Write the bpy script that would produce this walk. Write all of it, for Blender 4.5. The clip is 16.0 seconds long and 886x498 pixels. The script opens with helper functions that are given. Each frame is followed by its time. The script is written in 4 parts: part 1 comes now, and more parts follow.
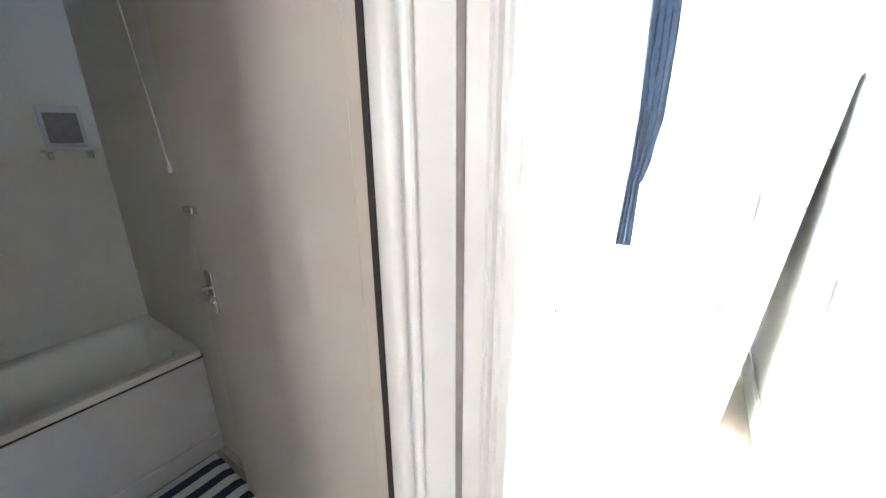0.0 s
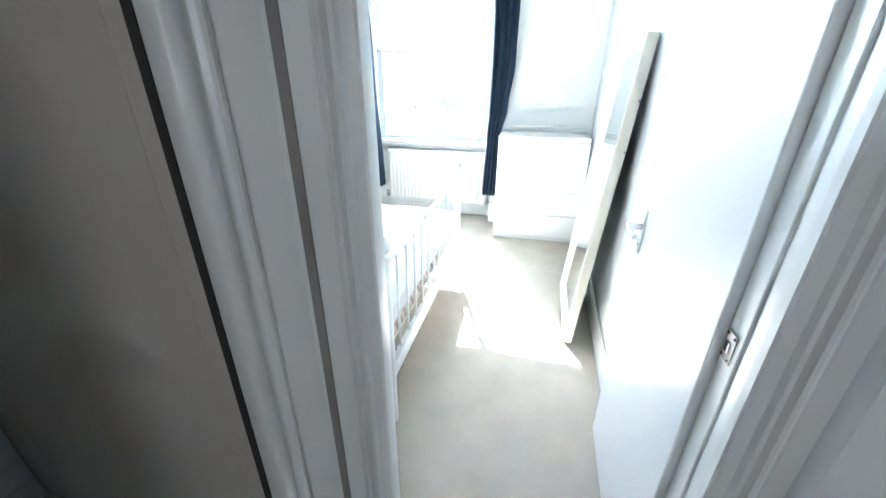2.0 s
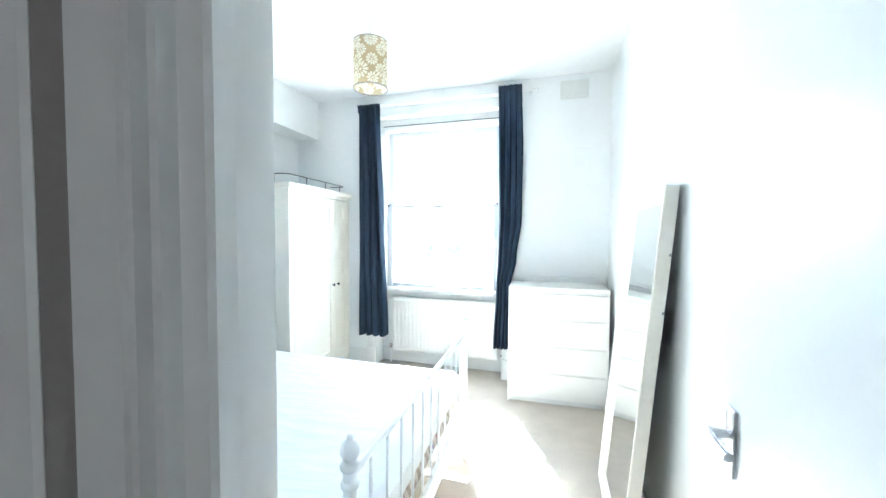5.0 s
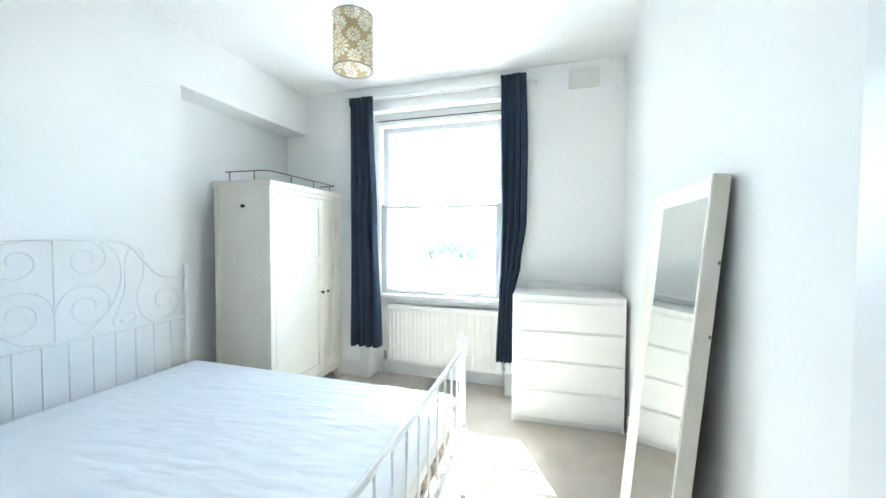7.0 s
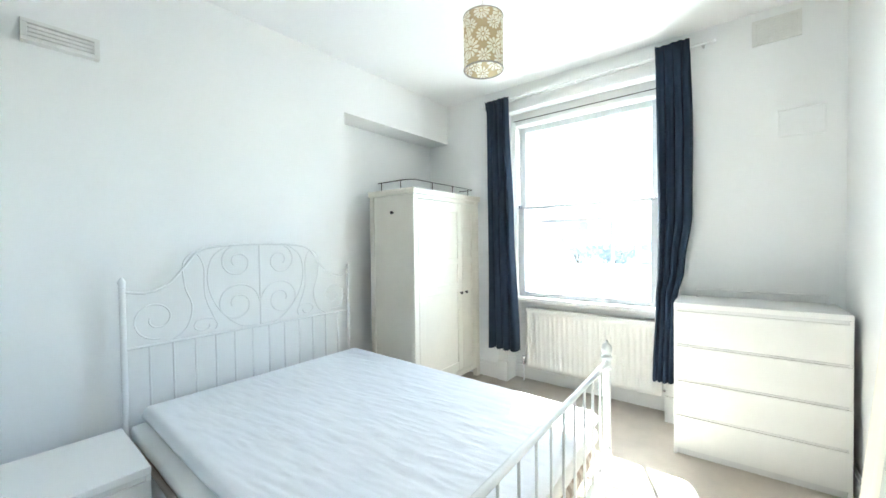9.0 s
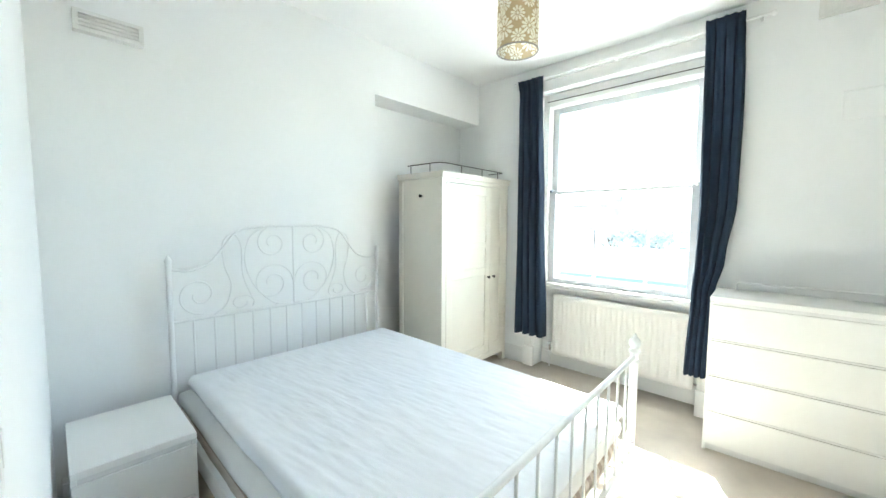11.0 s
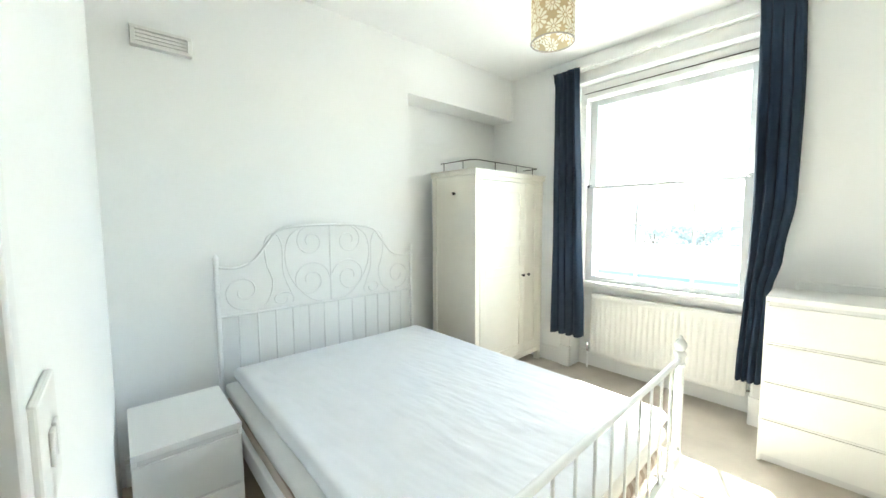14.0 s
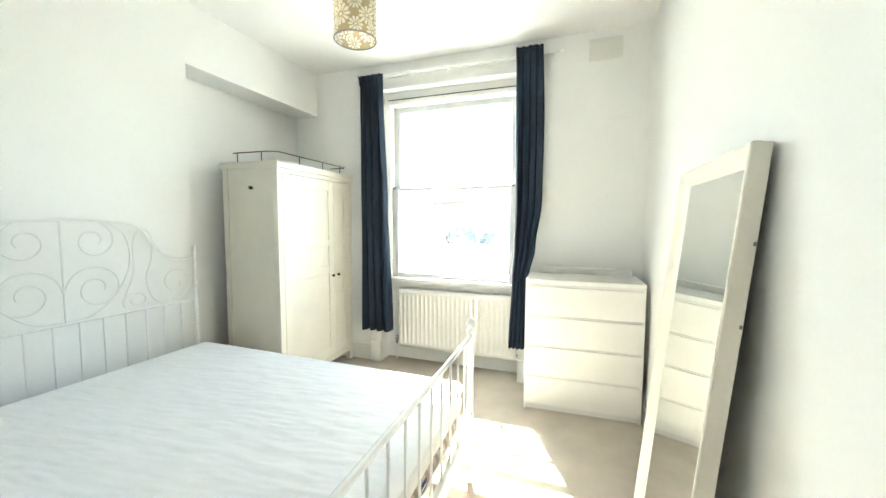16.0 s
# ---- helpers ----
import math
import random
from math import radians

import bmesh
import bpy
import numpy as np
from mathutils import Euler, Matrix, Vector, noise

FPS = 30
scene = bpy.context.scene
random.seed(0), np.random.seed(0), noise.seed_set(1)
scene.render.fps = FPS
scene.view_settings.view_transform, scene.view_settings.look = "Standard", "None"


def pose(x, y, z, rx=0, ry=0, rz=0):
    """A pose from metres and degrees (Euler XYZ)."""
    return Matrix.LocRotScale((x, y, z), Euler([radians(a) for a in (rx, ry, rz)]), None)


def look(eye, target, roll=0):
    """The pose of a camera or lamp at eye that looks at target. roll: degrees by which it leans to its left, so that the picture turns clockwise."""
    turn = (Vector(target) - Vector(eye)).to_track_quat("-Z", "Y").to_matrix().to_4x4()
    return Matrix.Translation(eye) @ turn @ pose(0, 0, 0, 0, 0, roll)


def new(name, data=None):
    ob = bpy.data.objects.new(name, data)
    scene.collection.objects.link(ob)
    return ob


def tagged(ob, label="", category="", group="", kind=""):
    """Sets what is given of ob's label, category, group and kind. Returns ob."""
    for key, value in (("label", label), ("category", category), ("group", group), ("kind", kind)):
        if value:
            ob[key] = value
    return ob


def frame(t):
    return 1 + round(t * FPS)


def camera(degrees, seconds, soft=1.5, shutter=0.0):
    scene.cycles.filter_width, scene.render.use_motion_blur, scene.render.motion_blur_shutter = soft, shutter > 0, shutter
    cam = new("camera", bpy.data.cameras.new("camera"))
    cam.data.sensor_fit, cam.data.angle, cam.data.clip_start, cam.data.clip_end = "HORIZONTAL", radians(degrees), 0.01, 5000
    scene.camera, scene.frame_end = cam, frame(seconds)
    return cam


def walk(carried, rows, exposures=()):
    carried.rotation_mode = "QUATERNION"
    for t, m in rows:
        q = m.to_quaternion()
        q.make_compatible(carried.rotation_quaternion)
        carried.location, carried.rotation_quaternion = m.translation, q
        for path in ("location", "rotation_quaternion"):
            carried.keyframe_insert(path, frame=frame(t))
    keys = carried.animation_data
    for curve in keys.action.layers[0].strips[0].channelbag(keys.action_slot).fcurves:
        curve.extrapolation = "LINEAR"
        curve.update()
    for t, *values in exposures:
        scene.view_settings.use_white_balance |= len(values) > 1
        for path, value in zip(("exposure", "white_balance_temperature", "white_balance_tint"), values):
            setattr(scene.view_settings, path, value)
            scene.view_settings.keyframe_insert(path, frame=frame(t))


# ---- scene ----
cam = camera(99.9, 16.0)
PATH = [
    (0, (0.036, 0.092, 1.442), (-1.035, 1.669, 0.838), -0.5),
    (0.5, (0.045, 0.124, 1.442), (-0.975, 1.731, 0.831), -0.5),
    (1, (0.047, 0.167, 1.439), (-0.719, 1.907, 0.819), 0.2),
    (1.5, (0.050, 0.173, 1.439), (-0.449, 2.011, 0.828), 0.7),
    (2, (0.045, 0.178, 1.431), (-0.421, 1.944, 0.618), 0.3),
    (2.5, (0.035, 0.171, 1.435), (-0.476, 2.004, 0.819), 0.0),
    (3, (0.042, 0.185, 1.427), (-0.520, 2.096, 1.253), 0.4),
    (3.5, (0.049, 0.201, 1.437), (-0.511, 2.119, 1.342), 0.4),
    (4, (0.054, 0.311, 1.433), (-0.521, 2.224, 1.345), 0.4),
    (4.5, (0.058, 0.406, 1.445), (-0.528, 2.316, 1.355), 0.2),
    (5, (0.01, 0.511, 1.437), (-0.568, 2.424, 1.357), 0.4),
    (7.5, (-0.035, 0.841, 1.439), (-0.647, 2.744, 1.378), 0.1),
    (8, (-0.042, 0.851, 1.44), (-0.874, 2.669, 1.371), -0.5),
    (8.5, (-0.03, 0.872, 1.436), (-0.971, 2.635, 1.373), -0.3),
    (9, (-0.009, 0.891, 1.413), (-1.267, 2.445, 1.373), -0.8),
    (11.5, (0.0, 0.898, 1.456), (-1.387, 2.323, 1.236), 0.1),
    (12, (0.003, 0.903, 1.456), (-1.37, 2.309, 1.081), -0.2),
    (12.5, (-0.003, 0.907, 1.456), (-1.378, 2.334, 1.187), -0.1),
    (13, (-0.003, 0.91, 1.449), (-1.376, 2.355, 1.289), -0.1),
    (13.5, (0.002, 0.913, 1.446), (-1.38, 2.35, 1.289), 0.1),
    (14, (-0.008, 0.905, 1.45), (-1.503, 2.223, 1.29), -0.3),
    (14.5, (-0.023, 0.904, 1.423), (-1.307, 2.43, 1.275), -0.0),
    (15, (-0.02, 0.909, 1.419), (-0.946, 2.676, 1.275), 0.3),
    (15.5, (-0.01, 0.914, 1.422), (-0.813, 2.74, 1.274), -0.1),
    (16, (-0.009, 0.92, 1.418), (-0.69, 2.794, 1.271), 0.3),
]

walk(cam, [(t, look(eye, target, roll)) for t, eye, target, roll in PATH],
     exposures=[(0, 6.2, 5750, 6), (0.5, 5.4, 5550, 4), (1.0, 4.8, 5200, 0), (1.5, 4.43, 5200, 0), (2.5, 4.27, 5050, 0), (3.5, 4.04, 5100, 0), (4.5, 4.12, 5150, 0), (5.0, 4.10, 5200, 0), (7.5, 3.60, 5500, 0), (9.0, 3.62, 5700, 0), (11.5, 3.65, 5880, -2), (12.5, 3.66, 6010, -2), (14.0, 3.67, 6170, -2), (16.0, 3.63, 6420, -3)])

# ---- light: clear sky and sun through the sash window ----
SUN_TRAVEL = Vector((0.388, -0.90, -0.91)).normalized()
world = bpy.data.worlds.new("sky")
scene.world = world
world.use_nodes = True
wn = world.node_tree
sky = wn.nodes.new("ShaderNodeTexSky")
sky.sky_type = "NISHITA"
sky.sun_disc = False
sky.sun_elevation = math.asin(-SUN_TRAVEL.z)
sky.sun_rotation = math.atan2(-SUN_TRAVEL.x, -SUN_TRAVEL.y)
wn.links.new(sky.outputs[0], wn.nodes["Background"].inputs[0])
wn.nodes["Background"].inputs[1].default_value = 0.125
sun = new("sun", bpy.data.lights.new("sun", "SUN"))
sun.data.energy, sun.data.angle, sun.data.color = 5.0, radians(0.45), (1.0, 0.95, 0.87)
sun.matrix_world = look((-3, 12, 10), Vector((-3, 12, 10)) + SUN_TRAVEL)

# Unseen area lamp added to brighten the hall from behind the camera.
hall_fill = new("hall_window_daylight", bpy.data.lights.new("hall_window_daylight", "AREA"))
hall_fill.data.shape, hall_fill.data.size, hall_fill.data.size_y, hall_fill.data.energy = "RECTANGLE", 0.40, 0.50, 0.33
hall_fill.data.color = (1.0, 0.86, 0.77)
hall_fill.matrix_world = look((-0.10, -1.66, 1.6), (-0.10, 0.0, 1.6))


# ---- materials ----
def material(name, color, rough=0.5, metal=0.0, vary=0.06, scale=6.0, grain=120.0, bump=0.08, trans=0.0, second=None, spread=None):
    m = bpy.data.materials.new(name)
    m.use_nodes = True
    nt = m.node_tree
    b = nt.nodes["Principled BSDF"]
    b.inputs["Roughness"].default_value = rough
    b.inputs["Metallic"].default_value = metal
    tc = nt.nodes.new("ShaderNodeTexCoord")
    big = nt.nodes.new("ShaderNodeTexNoise")
    big.inputs["Scale"].default_value = scale
    big.inputs["Detail"].default_value = 5
    fine = nt.nodes.new("ShaderNodeTexNoise")
    fine.inputs["Scale"].default_value = grain
    fine.inputs["Detail"].default_value = 3
    nt.links.new(tc.outputs["Object"], big.inputs["Vector"])
    nt.links.new(tc.outputs["Object"], fine.inputs["Vector"])
    add = nt.nodes.new("ShaderNodeMath")
    add.operation = "MULTIPLY_ADD"
    add.inputs[1].default_value = 0.35
    nt.links.new(fine.outputs[0], add.inputs[0])
    nt.links.new(big.outputs[0], add.inputs[2])
    ramp = nt.nodes.new("ShaderNodeValToRGB")
    lo = second or tuple(c * (1 - vary) for c in color)
    hi = tuple(min(1.0, c * (1 + vary)) for c in color)
    ramp.color_ramp.elements[0].color = (*lo, 1)
    ramp.color_ramp.elements[1].color = (*hi, 1)
    p = spread or (0.35, 0.95)
    ramp.color_ramp.elements[0].position, ramp.color_ramp.elements[1].position = p
    nt.links.new(add.outputs[0], ramp.inputs[0])
    nt.links.new(ramp.outputs[0], b.inputs["Base Color"])
    if bump:
        bn = nt.nodes.new("ShaderNodeBump")
        bn.inputs["Strength"].default_value = bump
        bn.inputs["Distance"].default_value = 0.01
        nt.links.new(add.outputs[0], bn.inputs["Height"])
        nt.links.new(bn.outputs[0], b.inputs["Normal"])
    if trans:
        tl = nt.nodes.new("ShaderNodeBsdfTranslucent")
        nt.links.new(ramp.outputs[0], tl.inputs[0])
        mix = nt.nodes.new("ShaderNodeMixShader")
        mix.inputs[0].default_value = trans
        nt.links.new(b.outputs[0], mix.inputs[1])
        nt.links.new(tl.outputs[0], mix.inputs[2])
        nt.links.new(mix.outputs[0], nt.nodes["Material Output"].inputs[0])
    return m


def striped(name, colors, width, axis):
    """Hard-edged stripes across one axis, in object space."""
    m = material(name, colors[0], 0.9, bump=0.3, grain=300)
    nt = m.node_tree
    b = nt.nodes["Principled BSDF"]
    tc = nt.nodes.new("ShaderNodeTexCoord")
    sp = nt.nodes.new("ShaderNodeSeparateXYZ")
    nt.links.new(tc.outputs["Object"], sp.inputs[0])
    mod = nt.nodes.new("ShaderNodeMath")
    mod.operation = "PINGPONG"
    mod.inputs[1].default_value = width
    nt.links.new(sp.outputs[axis], mod.inputs[0])
    gt = nt.nodes.new("ShaderNodeMath")
    gt.operation = "GREATER_THAN"
    gt.inputs[1].default_value = width * 0.5
    nt.links.new(mod.outputs[0], gt.inputs[0])
    mx = nt.nodes.new("ShaderNodeMixRGB")
    mx.inputs[1].default_value = (*colors[0], 1)
    mx.inputs[2].default_value = (*colors[1], 1)
    nt.links.new(gt.outputs[0], mx.inputs[0])
    nt.links.new(mx.outputs[0], b.inputs["Base Color"])
    return m


WALL = material("wall_paint", (0.87, 0.87, 0.855), 0.75, vary=0.02, scale=1.5, grain=90, bump=0.05)
CEIL = material("ceiling_paint", (0.88, 0.88, 0.87), 0.85, vary=0.015, scale=1.2, grain=70, bump=0.05)
# White wall paint, darkened so that its colour holds the bathroom's shade.
BATHWALL = material("shaded_bathroom_white", (0.62, 0.60, 0.55), 0.55, vary=0.03, scale=2, bump=0.04)
GLOSS = material("white_gloss_woodwork", (0.80, 0.79, 0.77), 0.28, vary=0.02, scale=3, grain=30, bump=0.03)
DOORPAINT = material("white_door_paint", (0.82, 0.82, 0.81), 0.32, vary=0.015, scale=3, grain=40, bump=0.03)
# Cream door paint with the dim light on this door darkened into it.
BATHDOOR = material("shaded_cream_door_paint", (0.56, 0.51, 0.455), 0.4, vary=0.02, scale=3, grain=40, bump=0.03)
CARPET = material("beige_carpet", (0.50, 0.445, 0.375), 0.97, vary=0.12, scale=5, grain=420, bump=0.6)
FOIL = material("white_furniture_foil", (0.80, 0.79, 0.76), 0.38, vary=0.012, scale=4, bump=0.0)
# Darker copy of the white foil; shade in the recesses is painted in.
FOILSHADE = material("shaded_white_foil", (0.72, 0.71, 0.69), 0.5, vary=0.02, bump=0.0)
CREAM = material("cream_wardrobe_paint", (0.80, 0.76, 0.66), 0.32, vary=0.03, scale=4, grain=60, bump=0.03)
MIRRORFRAME = material("cream_mirror_frame", (0.80, 0.76, 0.66), 0.42, vary=0.04, scale=8, grain=80, bump=0.05)
METALWHITE = material("white_powder_coat", (0.86, 0.86, 0.85), 0.35, vary=0.02, bump=0.0)
# Footboard white darkened to offset the extra light on the headboard rods.
HEADPAINT = material("muted_white_rod_paint", (0.83, 0.83, 0.82), 0.55, vary=0.02, bump=0.0)
RADPAINT = material("radiator_enamel", (0.80, 0.78, 0.74), 0.35, vary=0.02, bump=0.02)
COTTON = material("white_cotton", (0.80, 0.81, 0.83), 0.95, vary=0.03, scale=7, grain=260, bump=0.25)
MATTRESS = material("mattress_border", (0.74, 0.73, 0.71), 0.95, vary=0.06, grain=200, bump=0.3)
BASECLOTH = striped("striped_base_cloth", ((0.42, 0.33, 0.27), (0.60, 0.52, 0.45)), 0.03, 1)
NAVY = material("navy_curtain_cloth", (0.012, 0.025, 0.050), 0.9, vary=0.15, scale=4, grain=500, bump=0.3, trans=0.03)
CHROME = material("brushed_chrome", (0.62, 0.62, 0.63), 0.25, 1.0, vary=0.05, bump=0.02)
DARKMETAL = material("dark_bronze", (0.06, 0.055, 0.05), 0.4, 0.8, vary=0.1, bump=0.02)
STRIKE = material("worn_steel", (0.50, 0.49, 0.47), 0.4, 1.0, vary=0.15, grain=60, bump=0.1)
SHADE = material("tan_shade_paper", (0.57, 0.45, 0.27), 0.8, vary=0.08, scale=10, grain=300, bump=0.1, trans=0.75)
# Cream film for the cut-outs; light seen through them raises its colour.
PETAL = material("bright_petal_fill", (0.93, 0.90, 0.78), 0.8, vary=0.03, trans=0.7, bump=0.1)
SHADERIM = material("grey_shade_rim", (0.36, 0.33, 0.29), 0.7, vary=0.06)
ALUMINIUM = material("pale_grey_aluminium", (0.60, 0.61, 0.62), 0.45, 0.0, vary=0.05, bump=0.0)
PLASTIC = material("white_plastic", (0.80, 0.79, 0.76), 0.4, vary=0.015, bump=0.0)
VENTPAINT = material("aged_vent_paint", (0.78, 0.77, 0.73), 0.6, vary=0.05, scale=9, bump=0.05)
# Near-black colour that stands in for shade in gaps and holes.
DARK = material("gap_shade_black", (0.03, 0.028, 0.025), 0.9, vary=0.2)
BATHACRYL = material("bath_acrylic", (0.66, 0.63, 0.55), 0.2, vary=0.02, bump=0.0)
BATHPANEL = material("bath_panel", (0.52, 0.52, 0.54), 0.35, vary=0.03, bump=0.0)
LINO = material("bathroom_vinyl", (0.26, 0.24, 0.21), 0.5, vary=0.1, scale=8)
BATHMAT = striped("navy_white_bath_mat", ((0.02, 0.03, 0.075), (0.62, 0.62, 0.62)), 0.046, 0)
GREY = material("grey_plaque", (0.20, 0.19, 0.18), 0.4, vary=0.2, scale=30)
# Dark tone for the shade in the slot between the architraves.
JOINTSHADE = material("joint_shade", (0.30, 0.275, 0.26), 0.8, vary=0.08, scale=5)
TAGBLUE = material("navy_label", (0.03, 0.04, 0.16), 0.6, vary=0.1)
BARK = material("bark", (0.12, 0.09, 0.06), 0.9, vary=0.3)
# Leaf green paled towards grey to stand in for glare outside.
LEAF = material("glare_pale_leaves", (0.33, 0.36, 0.35), 0.6, vary=0.4, scale=2, trans=0.55)
# Ground colour paled so that it bleaches out like an overexposed view.
PALEGROUND = material("bleached_ground", (0.36, 0.355, 0.335), 0.95, vary=0.1, scale=0.6)
# House wall and roof colours lightened to stand in for overexposure.
FACADE = material("bleached_facade", (0.75, 0.73, 0.70), 0.9, vary=0.15, scale=3)
SLATE = material("bleached_slate_roof", (0.34, 0.36, 0.38), 0.7, vary=0.2)
FARGLASS = material("far_window_glass", (0.30, 0.36, 0.40), 0.1, vary=0.2, bump=0.0)

MIRROR = bpy.data.materials.new("mirror_silver")
MIRROR.use_nodes = True
_b = MIRROR.node_tree.nodes["Principled BSDF"]
_b.inputs["Base Color"].default_value = (0.86, 0.88, 0.86, 1)
_b.inputs["Metallic"].default_value, _b.inputs["Roughness"].default_value = 1.0, 0.01
GLASS = bpy.data.materials.new("window_glass")
GLASS.use_nodes = True
_b = GLASS.node_tree.nodes["Principled BSDF"]
_b.inputs["Base Color"].default_value = (1, 1, 1, 1)
_b.inputs["Transmission Weight"].default_value, _b.inputs["Roughness"].default_value, _b.inputs["IOR"].default_value = 1.0, 0.0, 1.02


# ---- building blocks ----
def box(bm, x0, x1, y0, y1, z0, z1, bev=0.0, seg=2):
    r = bmesh.ops.create_cube(bm, size=1.0, matrix=Matrix.Translation(((x0 + x1) / 2, (y0 + y1) / 2, (z0 + z1) / 2))
                              @ Matrix.Diagonal((abs(x1 - x0), abs(y1 - y0), abs(z1 - z0), 1)))
    if bev:
        edges = list({e for v in r["verts"] for e in v.link_edges})
        bmesh.ops.bevel(bm, geom=edges, offset=bev, segments=seg, affect="EDGES", profile=0.5)
    return bm


def boxes(*specs, bev=0.0):
    bm = bmesh.new()
    for sp in specs:
        box(bm, *sp, bev=bev)
    return bm


def tube(bm, pts, r, n=8, closed=False):
    """A round rod swept along points."""
    pts = [Vector(p) for p in pts]
    rings, up = [], None
    for i, p in enumerate(pts):
        a = pts[i - 1] if i else (pts[-1] if closed else p)
        b = pts[i + 1] if i < len(pts) - 1 else (pts[0] if closed else p)
        d = (b - a).normalized()
        if up is None:
            up = d.orthogonal().normalized()
        up = (up - d * up.dot(d)).normalized()
        side = d.cross(up)
        rings.append([bm.verts.new(p + (up * math.cos(k * math.tau / n) + side * math.sin(k * math.tau / n)) * r) for k in range(n)])
    pairs = list(zip(rings, rings[1:])) + ([(rings[-1], rings[0])] if closed else [])
    for a, b in pairs:
        for k in range(n):
            bm.faces.new((a[k], a[(k + 1) % n], b[(k + 1) % n], b[k]))
    if not closed:
        bm.faces.new(rings[0][::-1])
        bm.faces.new(rings[-1])
    return bm


def lathe(bm, profile, centre, n=20, axis="z"):
    """A turned shape from (radius, height) pairs."""
    c = Vector(centre)
    rings = []
    for r, h in profile:
        ring = []
        for k in range(n):
            a = k * math.tau / n
            u, v = r * math.cos(a), r * math.sin(a)
            ring.append(bm.verts.new(c + Vector({"z": (u, v, h), "x": (h, u, v), "y": (u, h, v)}[axis])))
        rings.append(ring)
    for a, b in zip(rings, rings[1:]):
        for k in range(n):
            bm.faces.new((a[k], a[(k + 1) % n], b[(k + 1) % n], b[k]))
    bm.faces.new(rings[0][::-1])
    bm.faces.new(rings[-1])
    return bm


def part(name, bm, mat, parent=None, label="", smooth=None):
    bmesh.ops.recalc_face_normals(bm, faces=bm.faces[:])
    me = bpy.data.meshes.new(name)
    bm.to_mesh(me)
    bm.free()
    me.materials.append(mat)
    ob = new(name, me)
    if smooth:
        me.shade_smooth()
        me.set_sharp_from_angle(angle=radians(smooth))
    if parent:
        ob.parent = parent
        ob.matrix_parent_inverse = parent.matrix_basis.inverted()
    if label:
        ob["label"] = label
    return ob


def thing(name, at, label, category, group=""):
    e = new(name)
    e.empty_display_size = 0.05
    e.matrix_basis = Matrix.Translation(at)
    return tagged(e, label, category, group)


def setting(name, bm, mat, label="", smooth=None):
    return tagged(part(name, bm, mat, None, "", smooth), label or name.replace("_", " "), name.split("_")[0], kind="structure")


# ---- the shell: bedroom, hallway and bathroom ----
XR, XC, XA = 0.475, -2.60, -2.86          # east wall, chimney breast, alcove back
YD0, YD1 = 0.65, 0.857                    # door wall, hallway face and room face
YW, YO = 4.20, 4.60                      # window wall, room face and street face
H = 2.92
WX0, WX1 = -1.86, -0.48                  # window recess
setting("floor", boxes((-3.2, 0.9, 0.66, 4.7, -0.12, 0)), CARPET, "beige cut-pile carpet, slightly worn")
setting("floor_hall", boxes((-0.5, 1.2, -1.6, 0.655, -0.12, 0)), CARPET, "beige cut-pile hallway carpet")
setting("floor_bathroom", boxes((-2.5, -0.504, -1.6, 0.655, -0.12, 0)), LINO, "brown vinyl bathroom floor")
setting("ceiling", boxes((-3.2, 0.9, 0.66, 4.7, H, H + 0.12)), CEIL, "plain white bedroom ceiling")
setting("ceiling_hall", boxes((-2.5, 1.2, -1.6, 0.655, 2.6, 2.72)), CEIL, "plain white hallway ceiling")
setting("wall_east", boxes((XR, XR + 0.15, YD0, YO, 0, H)), WALL, "white painted plaster wall")
setting("wall_window", boxes((-3.2, WX0, YW, YO, 0, H), (WX1, XR, YW, YO, 0, H), (WX0, WX1, YW, YO, 2.68, H),
                             (WX0, WX1, 4.38, YO, 0, 0.83)), WALL, "white painted wall with recessed window")
setting("wall_chimney_breast", boxes((-3.2, XC, YD1, 2.81, 0, H), (-3.2, XC, 2.81, YW, 2.50, H)), WALL,
        "white chimney breast and bulkhead over the alcove")
setting("wall_alcove", boxes((-3.2, XA, 2.81, YW, 0, 2.50)), WALL, "white recessed alcove wall")
DX0, DX1, DH = -0.325, 0.44, 2.05
setting("wall_door", boxes((-2.62, DX0, 0.695, YD1, 0, H), (DX1, XR, 0.695, YD1, 0, H), (DX0, DX1, 0.695, YD1, DH, H)), WALL,
        "white partition wall with doorway")
setting("wall_hall_face", boxes((-0.54, -0.335, 0.68, 0.691, 0, 2.6), (0.506, 1.2, 0.68, 0.691, 0, 2.6), (-0.335, 0.506, 0.68, 0.691, DH + 0.06, 2.6)), WALL,
        "white hallway wall face")
setting("wall_hall_east", boxes((0.95, 1.1, -1.6, YD0, 0, 2.6)), WALL, "white hallway wall")
# The opening, frame and pane are added to house the hall fill lamp.
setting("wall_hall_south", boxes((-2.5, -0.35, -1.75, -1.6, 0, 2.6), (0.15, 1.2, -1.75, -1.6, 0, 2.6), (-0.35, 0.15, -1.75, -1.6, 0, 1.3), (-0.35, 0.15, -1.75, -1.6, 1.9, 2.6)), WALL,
        "white hallway end wall with an opening added for the fill lamp")
fill_frame = setting("window_2", boxes((-0.35, -0.31, -1.70, -1.64, 1.3, 1.9), (0.11, 0.15, -1.70, -1.64, 1.3, 1.9), (-0.31, 0.11, -1.70, -1.64, 1.3, 1.34), (-0.31, 0.11, -1.70, -1.64, 1.86, 1.9), bev=0.003),
             GLOSS, "white frame added around the unseen hall fill lamp")
part("frosted_pane", boxes((-0.31, 0.11, -1.695, -1.688, 1.34, 1.86)), PLASTIC, fill_frame, "opaque white pane behind the added fill lamp")
